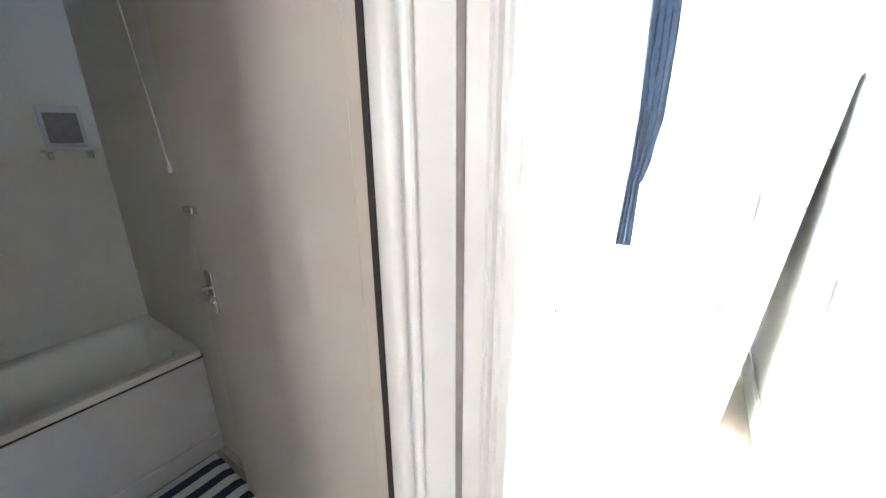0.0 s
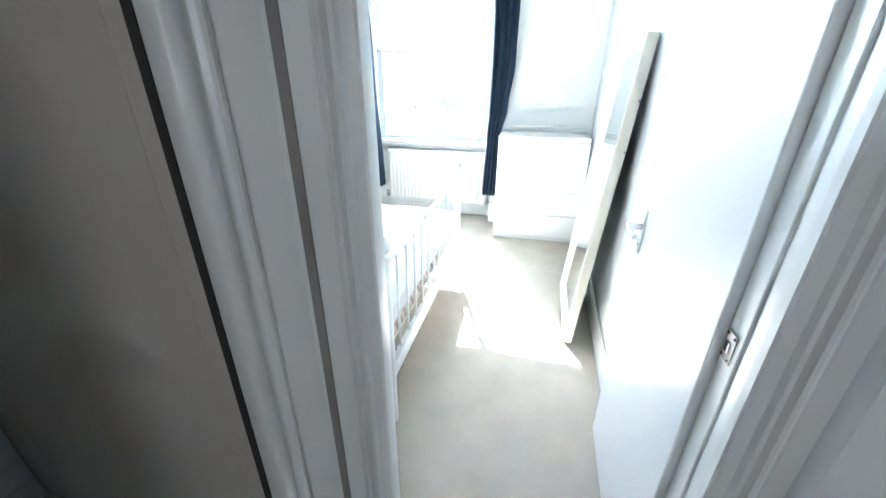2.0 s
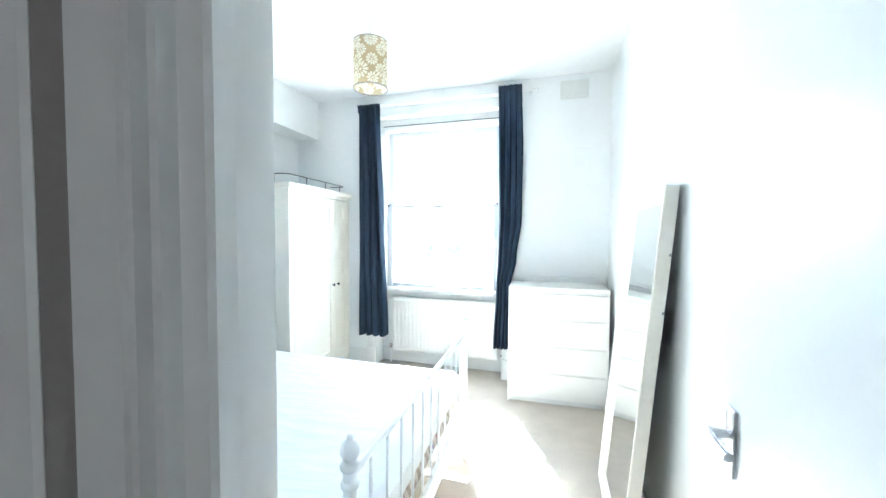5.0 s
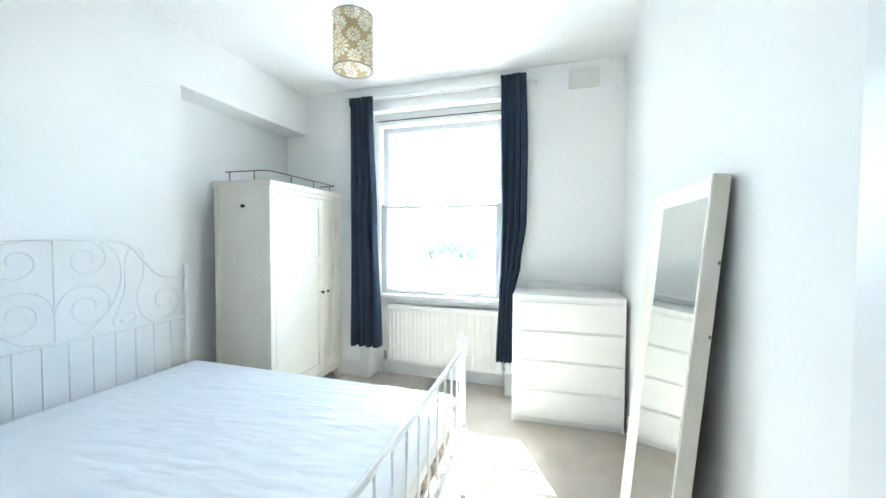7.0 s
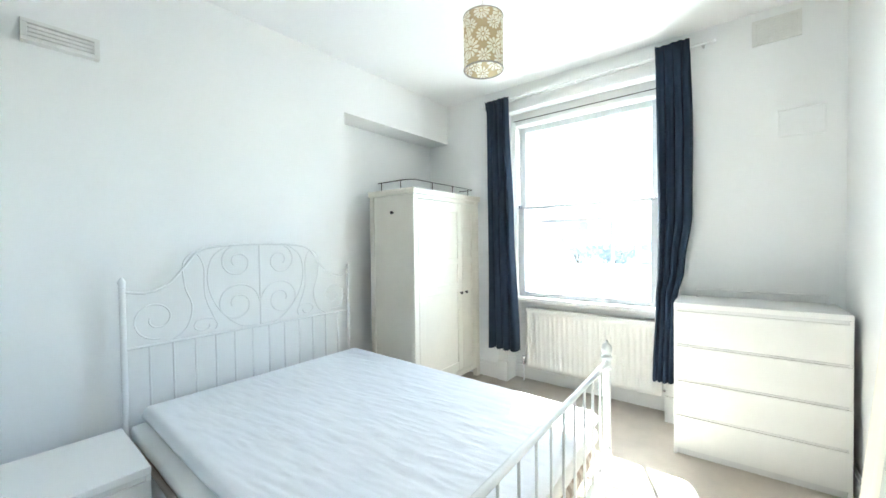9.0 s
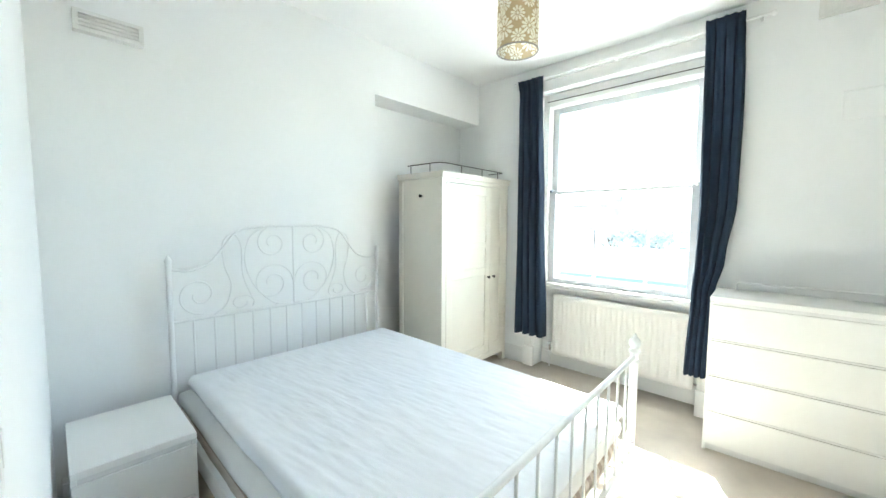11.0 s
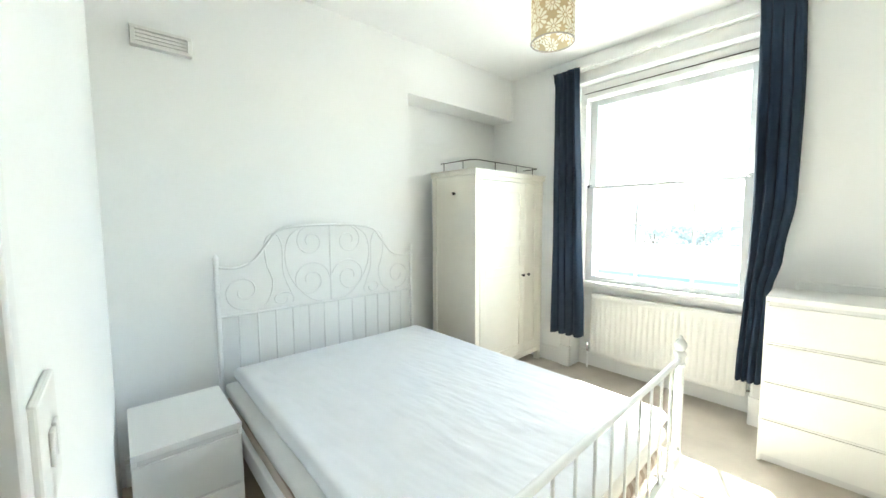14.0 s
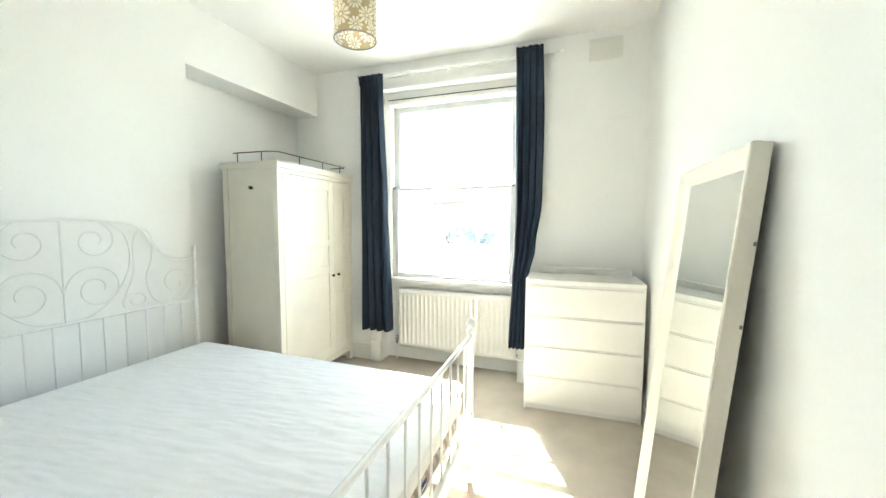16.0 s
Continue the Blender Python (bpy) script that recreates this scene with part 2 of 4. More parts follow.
setting("wall_hall_west", boxes((-0.66, -0.545, -1.6, -0.22, 0, 2.6), (-0.66, -0.545, -0.22, 0.64, 2.07, 2.6)), WALL,
        "white wall between hallway and bathroom")
setting("wall_bathroom_west", boxes((-2.45, -2.25, -1.6, 0.691, 0, 2.6)), BATHWALL, "white bathroom wall with its shade put into the paint colour")
setting("wall_bathroom_north", boxes((-2.25, -0.58, 0.684, 0.691, 0, 2.6)), BATHWALL, "white bathroom wall behind the door, shade put into its colour")

# skirting
SK = 0.16


def skirting(name, *runs):
    bm = bmesh.new()
    for x0, x1, y0, y1 in runs:
        box(bm, x0, x1, y0, y1, 0, SK - 0.03, 0.002, 1)
        cx0, cx1, cy0, cy1 = x0, x1, y0, y1
        box(bm, cx0 + 0.004 * (x1 - x0 < 0.05), cx1 - 0.004 * (x1 - x0 < 0.05), cy0 + 0.004 * (y1 - y0 < 0.05), cy1 - 0.004 * (y1 - y0 < 0.05), SK - 0.03, SK, 0.003, 2)
    return setting(name, bm, GLOSS, "white gloss skirting board")


skirting("baseboard_east", (XR - 0.018, XR, 0.93, YW - 0.018))
skirting("baseboard_window_wall", (-2.90, -1.96, YW - 0.018, YW), (-0.38, XR, YW - 0.018, YW))
skirting("baseboard_recess", (WX0, WX1, 4.362, 4.38))
skirting("baseboard_west", (XC, XC + 0.018, YD1 + 0.018, 2.81))
skirting("baseboard_door_wall", (-1.72, -0.42, YD1, YD1 + 0.016))

# window surround
bm = bmesh.new()
for x0, x1 in ((WX0 - 0.10, WX0), (WX1, WX1 + 0.10)):
    box(bm, x0, x1, YW - 0.022, YW, 0.20, 2.78, 0.006)
    box(bm, x0 + 0.02, x1 - 0.02, YW - 0.032, YW - 0.02, 0.20, 2.76, 0.006)
    box(bm, x0 - 0.005, x1 + 0.005, YW - 0.04, YW, 0.0, 0.20, 0.006)
box(bm, WX0 - 0.10, WX1 + 0.10, YW - 0.014, YW, 2.68, 2.78, 0.006)
box(bm, WX0 - 0.11, WX1 + 0.11, YW - 0.022, YW, 2.78, 2.80, 0.009, 4)
setting("trim_window", bm, GLOSS, "white moulded window architrave with plinth blocks", 40)
win = setting("window_1", boxes((WX0, -1.80, 4.30, 4.46, 0.83, 2.68), (-0.54, WX1, 4.30, 4.46, 0.83, 2.68), (-1.80, -0.54, 4.30, 4.46, 2.555, 2.68),
                                bev=0.004), GLOSS, "tall white timber sash window in daylight")
part("window_sill", boxes((WX0, WX1, 4.27, 4.44, 0.805, 0.85), bev=0.01), GLOSS, win, "white timber sill")
part("apron_panel", boxes((WX0 + 0.01, WX1 - 0.01, 4.36, 4.38, 0.70, 0.80), bev=0.004), GLOSS, win)
for nm, y0, z0, z1 in (("lower_sash", 4.335, 0.85, 1.755), ("upper_sash", 4.385, 1.72, 2.555)):
    sash = part(nm, boxes((-1.80, -1.735, y0, y0 + 0.045, z0, z1), (-0.605, -0.54, y0, y0 + 0.045, z0, z1),
                          (-1.735, -0.605, y0, y0 + 0.045, z0, z0 + 0.05) if z0 < 1 else (-1.735, -0.605, y0, y0 + 0.045, z1 - 0.055, z1), bev=0.005), ALUMINIUM, win, "pale grey painted sash")
    part("meeting_rail", boxes((-1.735, -0.605, y0, y0 + 0.045, z1 - 0.03, z1) if z0 < 1 else (-1.735, -0.605, y0, y0 + 0.045, z0, z0 + 0.03), bev=0.005), GLOSS, sash)
    g = part("pane", boxes((-1.757, -0.583, y0 + 0.02, y0 + 0.024, z0 + 0.03, z1 - 0.03)), GLASS, sash, "clear glass pane")
    g.visible_shadow = False
outer = part("outer_sash", boxes((-1.80, -1.76, 4.475, 4.515, 0.83, 2.68), (-0.58, -0.54, 4.475, 4.515, 0.83, 2.68), (-1.76, -0.58, 4.475, 4.515, 1.585, 1.625), (-1.76, -0.58, 4.475, 4.515, 0.83, 0.90), bev=0.004), GLOSS, win)
for x in (-1.395, -0.945):
    part("glazing_bar", boxes((x - 0.010, x + 0.010, 4.48, 4.51, 0.90, 1.585), bev=0.003), GLOSS, outer)
for x0, x1 in ((-1.76, -1.406), (-1.384, -0.956), (-0.934, -0.58)):
    part("glazing_bar", boxes((x0, x1, 4.482, 4.508, 1.385, 1.403), bev=0.003), GLOSS, outer)
for x in (-1.77, -0.57):
    part("sash_bolt", boxes((x - 0.012, x + 0.012, 4.30, 4.335, 1.735, 1.76), (x - 0.03, x + 0.03, 4.315, 4.33, 1.757, 1.764), bev=0.003), CHROME, win, "small steel sash catch")
part("blind_headrail", boxes((-1.79, -0.55, 4.285, 4.298, 2.56, 2.60), bev=0.004), PLASTIC, win, "slim white blind headrail")
part("blind_cord", tube(bmesh.new(), [(-1.82, 4.288, 2.606), (-0.52, 4.288, 2.606)], 0.004, 6), DARKMETAL, win)

# bedroom door frame: lining, stops and two stepped architraves on the hallway side
def prism(outline, z0, z1, flip=None):
    """An upright moulding from its plan outline; flip mirrors it about x = flip / 2."""
    bm = bmesh.new()
    pts = [(flip - x, y) if flip is not None else (x, y) for x, y in outline]
    lo = [bm.verts.new((x, y, z0)) for x, y in pts]
    hi = [bm.verts.new((x, y, z1)) for x, y in pts]
    for k in range(len(pts)):
        j = (k + 1) % len(pts)
        bm.faces.new((lo[k], lo[j], hi[j], hi[k]))
    bm.faces.new(lo)
    bm.faces.new(hi)
    return bm


bm = bmesh.new()
box(bm, -0.324, -0.236, 0.735, 0.795, 0, DH, 0.003, 2)
box(bm, -0.324, -0.302, 0.797, YD1 + 0.004, 0, DH, 0.002, 1)
box(bm, 0.410, DX1, 0.808, YD1 + 0.004, 0, DH, 0.002, 1)
box(bm, 0.416, DX1, 0.786, 0.808, 0, DH, 0.001, 1)
box(bm, 0.404, DX1, 0.716, 0.786, 0, DH, 0.004, 2)
box(bm, -0.236, 0.404, 0.716, YD1 + 0.004, DH - 0.03, DH, 0.002, 1)
frame1 = setting("door_frame", bm, GLOSS, "white painted door lining with stops", 40)
BACKBAND = [(-0.470, 0.677), (-0.470, 0.608), (-0.464, 0.603), (-0.440, 0.600), (-0.430, 0.600), (-0.422, 0.605), (-0.418, 0.613), (-0.419, 0.621), (-0.427, 0.628), (-0.429, 0.638),
            (-0.420, 0.643), (-0.412, 0.646), (-0.408, 0.652), (-0.411, 0.659), (-0.414, 0.667), (-0.402, 0.670), (-0.334, 0.670), (-0.330, 0.674), (-0.330, 0.677)]
INNER = [(-0.320, 0.732), (-0.320, 0.690), (-0.316, 0.685), (-0.278, 0.692), (-0.274, 0.698), (-0.268, 0.690), (-0.261, 0.690), (-0.257, 0.703), (-0.252, 0.695), (-0.245, 0.696),
         (-0.241, 0.707), (-0.221, 0.710), (-0.217, 0.714), (-0.217, 0.732)]
for mirror_at in (None, 0.171):
    part("architrave_backband", prism(BACKBAND, 0, DH + 0.05, mirror_at), GLOSS, frame1, smooth=35)
    # Strip closes the slot and carries its shade as colour.
    part("shadow_gap", prism([(-0.3295, 0.6745), (-0.3205, 0.6885), (-0.3205, 0.732), (-0.3240, 0.732), (-0.3240, 0.694), (-0.3295, 0.694)], 0, DH + 0.05, mirror_at), JOINTSHADE, frame1, "dark strip painted as shade in the joint")
    part("inner_architrave", prism(INNER, 0, DH + 0.05, mirror_at), GLOSS, frame1, smooth=35)
part("architrave_head", boxes((-0.470, 0.641, 0.60, 0.677, DH + 0.052, DH + 0.15), bev=0.004), GLOSS, frame1)
part("room_architrave", boxes((DX1 - 0.006, DX1 + 0.03, YD1, YD1 + 0.008, 0, DH + 0.06),
                              (-0.262, DX1 - 0.006, YD1 + 0.005, YD1 + 0.014, DH - 0.006, DH + 0.06), bev=0.003), GLOSS, frame1)
sp = part("strike_plate", boxes((0.4075, 0.4101, 0.822, 0.858, 0.966, 1.026), bev=0.001), STRIKE, frame1, "worn steel strike plate")
# Solid black block on the plate stands in for the dark latch hole.
part("latch_hole", boxes((0.4062, 0.4078, 0.834, 0.850, 0.984, 1.006)), DARK, sp)
part("latch_lip", boxes((0.4045, 0.4077, 0.832, 0.838, 0.984, 1.006), bev=0.001), CHROME, sp)
for z in (0.973, 1.019):
    for y in (0.828, 0.852):
        part("screw", lathe(bmesh.new(), [(0.003, -0.0015), (0.003, 0)], (0.4075, y, z), 8, "x"), DARKMETAL, sp)
for z in (0.25, 1.62):
    part("hinge", tube(bmesh.new(), [(0.443, YD1 + 0.010, z), (0.443, YD1 + 0.010, z + 0.09)], 0.005, 10), STRIKE, frame1, "painted butt hinge knuckle", 40)


def lever_handle(parent, at, out, along):
    """Plate with a lever; out: unit step off the door face, along: the way the lever points."""
    p, o, a = Vector(at), Vector(out), Vector(along)
    up = Vector((0, 0, 1))

    def slab(c, ha, hz, ho):
        lo = c - a * ha - up * hz - o * ho
        hi = c + a * ha + up * hz + o * ho
        return (min(lo.x, hi.x), max(lo.x, hi.x), min(lo.y, hi.y), max(lo.y, hi.y), min(lo.z, hi.z), max(lo.z, hi.z))
    h = part("handle_plate", boxes(slab(p + o * 0.004, 0.02, 0.075, 0.004), bev=0.002), CHROME, parent, "satin chrome handle plate")
    bm = bmesh.new()
    q = p + up * 0.015
    tube(bm, [q + o * 0.006, q + o * 0.045], 0.010, 10)
    tube(bm, [q + o * 0.045 - a * 0.01, q + o * 0.047 + a * 0.02, q + o * 0.05 + a * 0.06, q + o * 0.048 + a * 0.105], 0.0095, 10)
    part("lever", bm, CHROME, h, "satin chrome lever", 50)
    part("thumb_turn", lathe(bmesh.new(), [(0.009, -0.004), (0.009, 0.010), (0.006, 0.013)], p - up * 0.04 + o * 0.008, 12,
                             "x" if abs(o.x) > 0.5 else "y"), CHROME, h)


door = thing("bedroom_door", (0.42, 0.89, 0), "white flush bedroom door standing open against the wall", "door")
part("leaf", boxes((0.392, 0.430, 0.866, 1.525, 0.012, 1.995), bev=0.003), DOORPAINT, door)
lever_handle(door, (0.392, 1.465, 0.985), (-1, 0, 0), (0, -1, 0))
part("latch", boxes((0.402, 0.42, 1.5225, 1.527, 0.95, 1.02)), CHROME, door)

# bathroom door: open, flat against the partition
bd = thing("bathroom_door", (-0.52, 0.58, 0), "white flush bathroom door standing open in shade", "door")
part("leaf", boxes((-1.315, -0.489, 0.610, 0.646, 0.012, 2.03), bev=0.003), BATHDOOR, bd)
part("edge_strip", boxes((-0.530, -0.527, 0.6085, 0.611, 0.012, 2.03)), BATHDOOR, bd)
lever_handle(bd, (-1.250, 0.610, 0.935), (0, -1, 0), (1, 0, 0))
part("bolt_turn", boxes((-1.303, -1.243, 0.592, 0.61, 1.20, 1.222), bev=0.004), CHROME, bd, "small chrome privacy bolt")
bf = setting("door_frame_bathroom", boxes((-0.540, -0.472, 0.660, 0.678, 0, 2.06), (-0.66, -0.545, -0.26, -0.22, 0, 2.06), bev=0.003), GLOSS, "white bathroom door lining")
# Dark strip painted as the shade between door leaf and frame.
part("seal_strip", boxes((-0.488, -0.4715, 0.606, 0.640, 0, 2.05)), DARK, bf, "dark strip painted as shade in the hinge gap")



# ---- bedroom things ----
def place(empty, made):
    """Move a thing that was built at the origin."""
    empty.matrix_basis = made
    return empty


def drawer_chest(name, w, d, h, rows, label, category, plinth=0.05):
    """Foil-faced chest; its front faces -y, the origin is the middle of the front at the floor."""
    e = thing(name, (0, 0, 0), label, category)
    t = 0.018
    part("body", boxes((-w / 2, -w / 2 + t, 0.004, d, 0, h - 0.033), (w / 2 - t, w / 2, 0.004, d, 0, h - 0.033),
                       (-w / 2 + t, w / 2 - t, d - 0.008, d, 0.03, h - 0.033), bev=0.0015), FOIL, e)
    part("top", boxes((-w / 2, w / 2, -0.002, d, h - 0.030, h), bev=0.003), FOIL, e)
    part("plinth", boxes((-w / 2 + t, w / 2 - t, 0.022, 0.04, 0, plinth + 0.02), bev=0.001), FOILSHADE, e)
    # Inner block in the darker foil stands in for shade between the drawers.
    part("carcass", boxes((-w / 2 + t, w / 2 - t, 0.03, d - 0.02, plinth + 0.02, h - 0.032)), FOILSHADE, e)
    z0, z1 = plinth, h - 0.040
    step = (z1 - z0) / rows
    for i in range(rows):
        bm = bmesh.new()
        a, b = z0 + i * step + 0.002, z0 + (i + 1) * step - 0.014
        box(bm, -w / 2 + 0.003, w / 2 - 0.003, 0.0, 0.019, a, b, 0.0015, 2)
        dr = part("drawer", bm, FOIL, e)
        part("grip_lip", boxes((-w / 2 + t, w / 2 - t, 0.008, 0.03, b + 0.001, b + 0.012 if i < rows - 1 else h - 0.0305)), FOILSHADE, dr, "recessed grip lip")
    return e


chest = drawer_chest("chest_of_drawers", 0.81, 0.42, 0.995, 4, "white foil chest of four handleless drawers beside the window", "chest", 0.045)
place(chest, pose(0.037, 3.737, 0, 0, 0, 2.3))
rail = thing("wire_rail", (0.06, 4.12, 0.995), "thin white metal rail lying along the back of the chest", "rail")
part("bar", tube(bmesh.new(), [(-0.27, 4.085, 0.996), (-0.27, 4.085, 1.040), (-0.262, 4.085, 1.048), (0.38, 4.110, 1.048), (0.388, 4.110, 1.040), (0.388, 4.110, 0.996)], 0.007, 8),
     METALWHITE, rail, smooth=50)
ns = drawer_chest("bedside_chest", 0.385, 0.49, 0.55, 2, "small white foil bedside chest of two drawers", "bedside table", 0.05)
place(ns, pose(-1.815, 1.093, 0, 0, 0, 90))


def wardrobe():
    """Doors face -y in its own space; width along x."""
    w, d, h = 1.02, 0.535, 1.87
    split = 0.205
    e = thing("wardrobe", (0, 0, 0), "cream painted two-door wardrobe with panelled doors in the alcove", "wardrobe")
    for x in (-w / 2 + 0.01, w / 2 - 0.03):
        part("side_panel", boxes((x, x + 0.02, 0.022, d, 0.09, h - 0.05), bev=0.002), CREAM, e)
    part("back_panel", boxes((-w / 2 + 0.03, w / 2 - 0.03, d - 0.01, d, 0.09, h - 0.05)), CREAM, e)
    part("base_panel", boxes((-w / 2 + 0.03, w / 2 - 0.03, 0.03, d - 0.01, 0.09, 0.11)), CREAM, e)
    for x in (-w / 2, w / 2 - 0.055):
        for y in (0.0, d - 0.05):
            part("corner_post", boxes((x, x + 0.055, y, y + 0.05, 0, h - 0.05), bev=0.004), CREAM, e)
    part("cornice", boxes((-w / 2 - 0.012, w / 2 + 0.012, -0.015, d + 0.004, h - 0.05, h - 0.012), (-w / 2 - 0.018, w / 2 + 0.018, -0.022, d + 0.006, h - 0.012, h), bev=0.004), CREAM, e)
    part("top_rail", boxes((-w / 2 + 0.055, w / 2 - 0.055, 0.004, 0.03, h - 0.085, h - 0.05), bev=0.002), CREAM, e)
    part("bottom_rail", boxes((-w / 2 + 0.055, w / 2 - 0.055, 0.004, 0.03, 0.09, 0.14), bev=0.002), CREAM, e)
    for s0 in (-1, 1):
        x0, x1 = (-w / 2 + 0.058, split - 0.002) if s0 < 0 else (split + 0.002, w / 2 - 0.058)
        z0, z1 = 0.145, h - 0.09
        dr = part("door", boxes((x0 + 0.004, x1 - 0.004, 0.010, 0.022, z0 + 0.004, z1 - 0.004)), CREAM, e)
        for a, b in ((x0, x0 + 0.075), (x1 - 0.075, x1)):
            part("stile", boxes((a, b, 0.0, 0.020, z0, z1), bev=0.003), CREAM, dr)
        for a, b in ((z0, z0 + 0.09), (0.93, 1.01), (1.19, 1.25), (z1 - 0.09, z1)):
            part("rail", boxes((x0 + 0.075, x1 - 0.075, 0.001, 0.020, a, b), bev=0.003), CREAM, dr)
        part("knob", lathe(bmesh.new(), [(0.006, 0.0), (0.006, -0.012), (0.014, -0.018), (0.014, -0.026), (0.006, -0.031)], (split + s0 * 0.043, 0.0, 0.91), 12, "y"), DARKMETAL, dr, "dark bronze knob", 50)
    part("side_hook", lathe(bmesh.new(), [(0.006, 0.0), (0.006, -0.012), (0.014, -0.018), (0.014, -0.028), (0.005, -0.032)], (-w / 2 + 0.01, 0.245, h - 0.20), 12, "x"), DARKMETAL, e, "dark knob on the side", 50)
    g = part("gallery_rail", tube(bmesh.new(), [(-w / 2 + 0.02, d - 0.10, h + 0.075), (-w / 2 + 0.02, 0.10, h + 0.075), (-w / 2 + 0.06, 0.035, h + 0.075),
                                                (w / 2 - 0.06, 0.035, h + 0.075), (w / 2 - 0.03, 0.06, h + 0.075), (w / 2 - 0.03, 0.22, h + 0.075)], 0.004, 6), DARKMETAL, e, "thin dark wire gallery rail", 40)
    for x, y in ((-w / 2 + 0.02, d - 0.14), (-w / 2 + 0.02, 0.16), (-w / 2 + 0.30, 0.035), (0.10, 0.035), (w / 2 - 0.14, 0.035)):
        part("rail_post", tube(bmesh.new(), [(x, y, h), (x, y, h + 0.075)], 0.004, 6), DARKMETAL, g)
    return e


place(wardrobe(), pose(-2.165, 3.66, 0, 0, 0, 90 + 2.0))


def ball_finial(c):
    return lathe(bmesh.new(), [(0.018, 0), (0.024, 0.003), (0.0265, 0.009), (0.0265, 0.015), (0.022, 0.022), (0.016, 0.026), (0.016, 0.030), (0.021, 0.034), (0.0255, 0.044), (0.0265, 0.055),
                               (0.024, 0.066), (0.017, 0.076), (0.009, 0.081), (0.0085, 0.085), (0.0075, 0.092), (0.002, 0.097)], c, 20)


def arc(c, r0, r1, a0, a1, x, n=26, sq=1.0):
    """A spiral in a plane of constant x; c = (y, z)."""
    return [(x, c[0] + (r0 + (r1 - r0) * i / n) * math.cos(a0 + (a1 - a0) * i / n) * sq, c[1] + (r0 + (r1 - r0) * i / n) * math.sin(a0 + (a1 - a0) * i / n)) for i in range(n + 1)]


def smooth_line(pts, n=8):
    """Catmull-Rom through a few points."""
    P = [Vector(p) for p in pts]
    P = [2 * P[0] - P[1]] + P + [2 * P[-1] - P[-2]]
    out = []
    for a, b, c, d in zip(P, P[1:], P[2:], P[3:]):
        for i in range(n):
            t = i / n
            out.append(0.5 * ((2 * b) + (c - a) * t + (2 * a - 5 * b + 4 * c - d) * t * t + (3 * b - a - 3 * c + d) * t ** 3))
    return out + [P[-2]]


BX0, BX1, BY0, BY1 = -2.55, -0.49, 1.345, 2.80
bed = thing("double_bed", ((BX0 + BX1) / 2, (BY0 + BY1) / 2, 0), "white metal double bed frame with scrolled headboard and spindle footboard", "bed")
# footboard
foot = part("footboard", tube(bmesh.new(), [(BX1, BY0, 0.808), (BX1, BY1, 0.808)], 0.0125, 12), METALWHITE, bed, smooth=50)
for y in (BY0, BY1):
    post = part("post", tube(bmesh.new(), [(BX1, y, 0.0), (BX1, y, 0.826)], 0.019, 14), METALWHITE, bed, smooth=50)
    part("finial", ball_finial((BX1, y, 0.824)), METALWHITE, post, smooth=60)
    part("collar", lathe(bmesh.new(), [(0.019, 0), (0.025, 0.006), (0.025, 0.016), (0.019, 0.022)], (BX1, y, 0.775), 14), METALWHITE, post, smooth=50)
for y, q in ((BY0, 0.021), (BY1, -0.021)):
    bolt = part("bracket", boxes((BX1 - 0.016, BX1 + 0.010, y + q - 0.008, y + q + 0.008, 0.36, 0.43), bev=0.004), METALWHITE, bed, smooth=50)
    part("bolt_head", lathe(bmesh.new(), [(0.010, -0.001), (0.010, 0.006), (0.007, 0.010), (0.002, 0.011)], (BX1 + 0.010, y + q, 0.395), 12, "x"), CHROME, bolt, "steel bolt head", 50)
NSP = 12
for i in range(1, NSP):
    y = BY0 + (BY1 - BY0) * i / NSP
    part("spindle", tube(bmesh.new(), [(BX1, y, 0.33), (BX1, y, 0.803)], 0.006, 8), METALWHITE, foot, smooth=50)
part("lower_rail", boxes((BX1 - 0.012, BX1 + 0.02, BY0, BY1, 0.255, 0.335), bev=0.006), METALWHITE, foot, smooth=50)
for y in (BY0 + 0.0, BY1):
    part("side_rail", boxes((BX0, BX1, y - 0.015, y + 0.015, 0.25, 0.345), bev=0.005), METALWHITE, bed, smooth=50)
for k in range(12):
    x = BX0 + 0.12 + k * 0.165
    part("slat", boxes((x, x + 0.07, BY0 + 0.016, BY1 - 0.016, 0.305, 0.318)), CREAM, bed)
# headboard
HY0, HY1, HX = 1.345, 2.785, -2.555
head = part("headboard", tube(bmesh.new(), smooth_line([(HX, HY0, 1.17), (HX, HY0 + 0.10, 1.155), (HX, HY0 + 0.20, 1.19), (HX, HY0 + 0.28, 1.28), (HX, HY0 + 0.36, 1.375),
     (HX, HY0 + 0.48, 1.405), (HX, (HY0 + HY1) / 2, 1.415), (HX, HY1 - 0.48, 1.405), (HX, HY1 - 0.36, 1.375), (HX, HY1 - 0.28, 1.28), (HX, HY1 - 0.20, 1.19), (HX, HY1 - 0.10, 1.155),
     (HX, HY1, 1.17)]), 0.0075, 8), HEADPAINT, bed, smooth=60)
for y in (HY0, HY1):
    post = part("head_post", tube(bmesh.new(), [(HX, y, 0), (HX, y, 1.19)], 0.0145, 12), HEADPAINT, bed, smooth=50)
    part("finial", lathe(bmesh.new(), [(0.012, 0), (0.018, 0.004), (0.014, 0.016), (0.019, 0.030), (0.012, 0.046), (0.006, 0.056), (0.002, 0.06)], (HX, y, 1.188), 14), HEADPAINT, post, smooth=60)
part("middle_rail", tube(bmesh.new(), [(HX, HY0, 0.862), (HX, HY1, 0.862)], 0.008, 8), HEADPAINT, head, smooth=50)
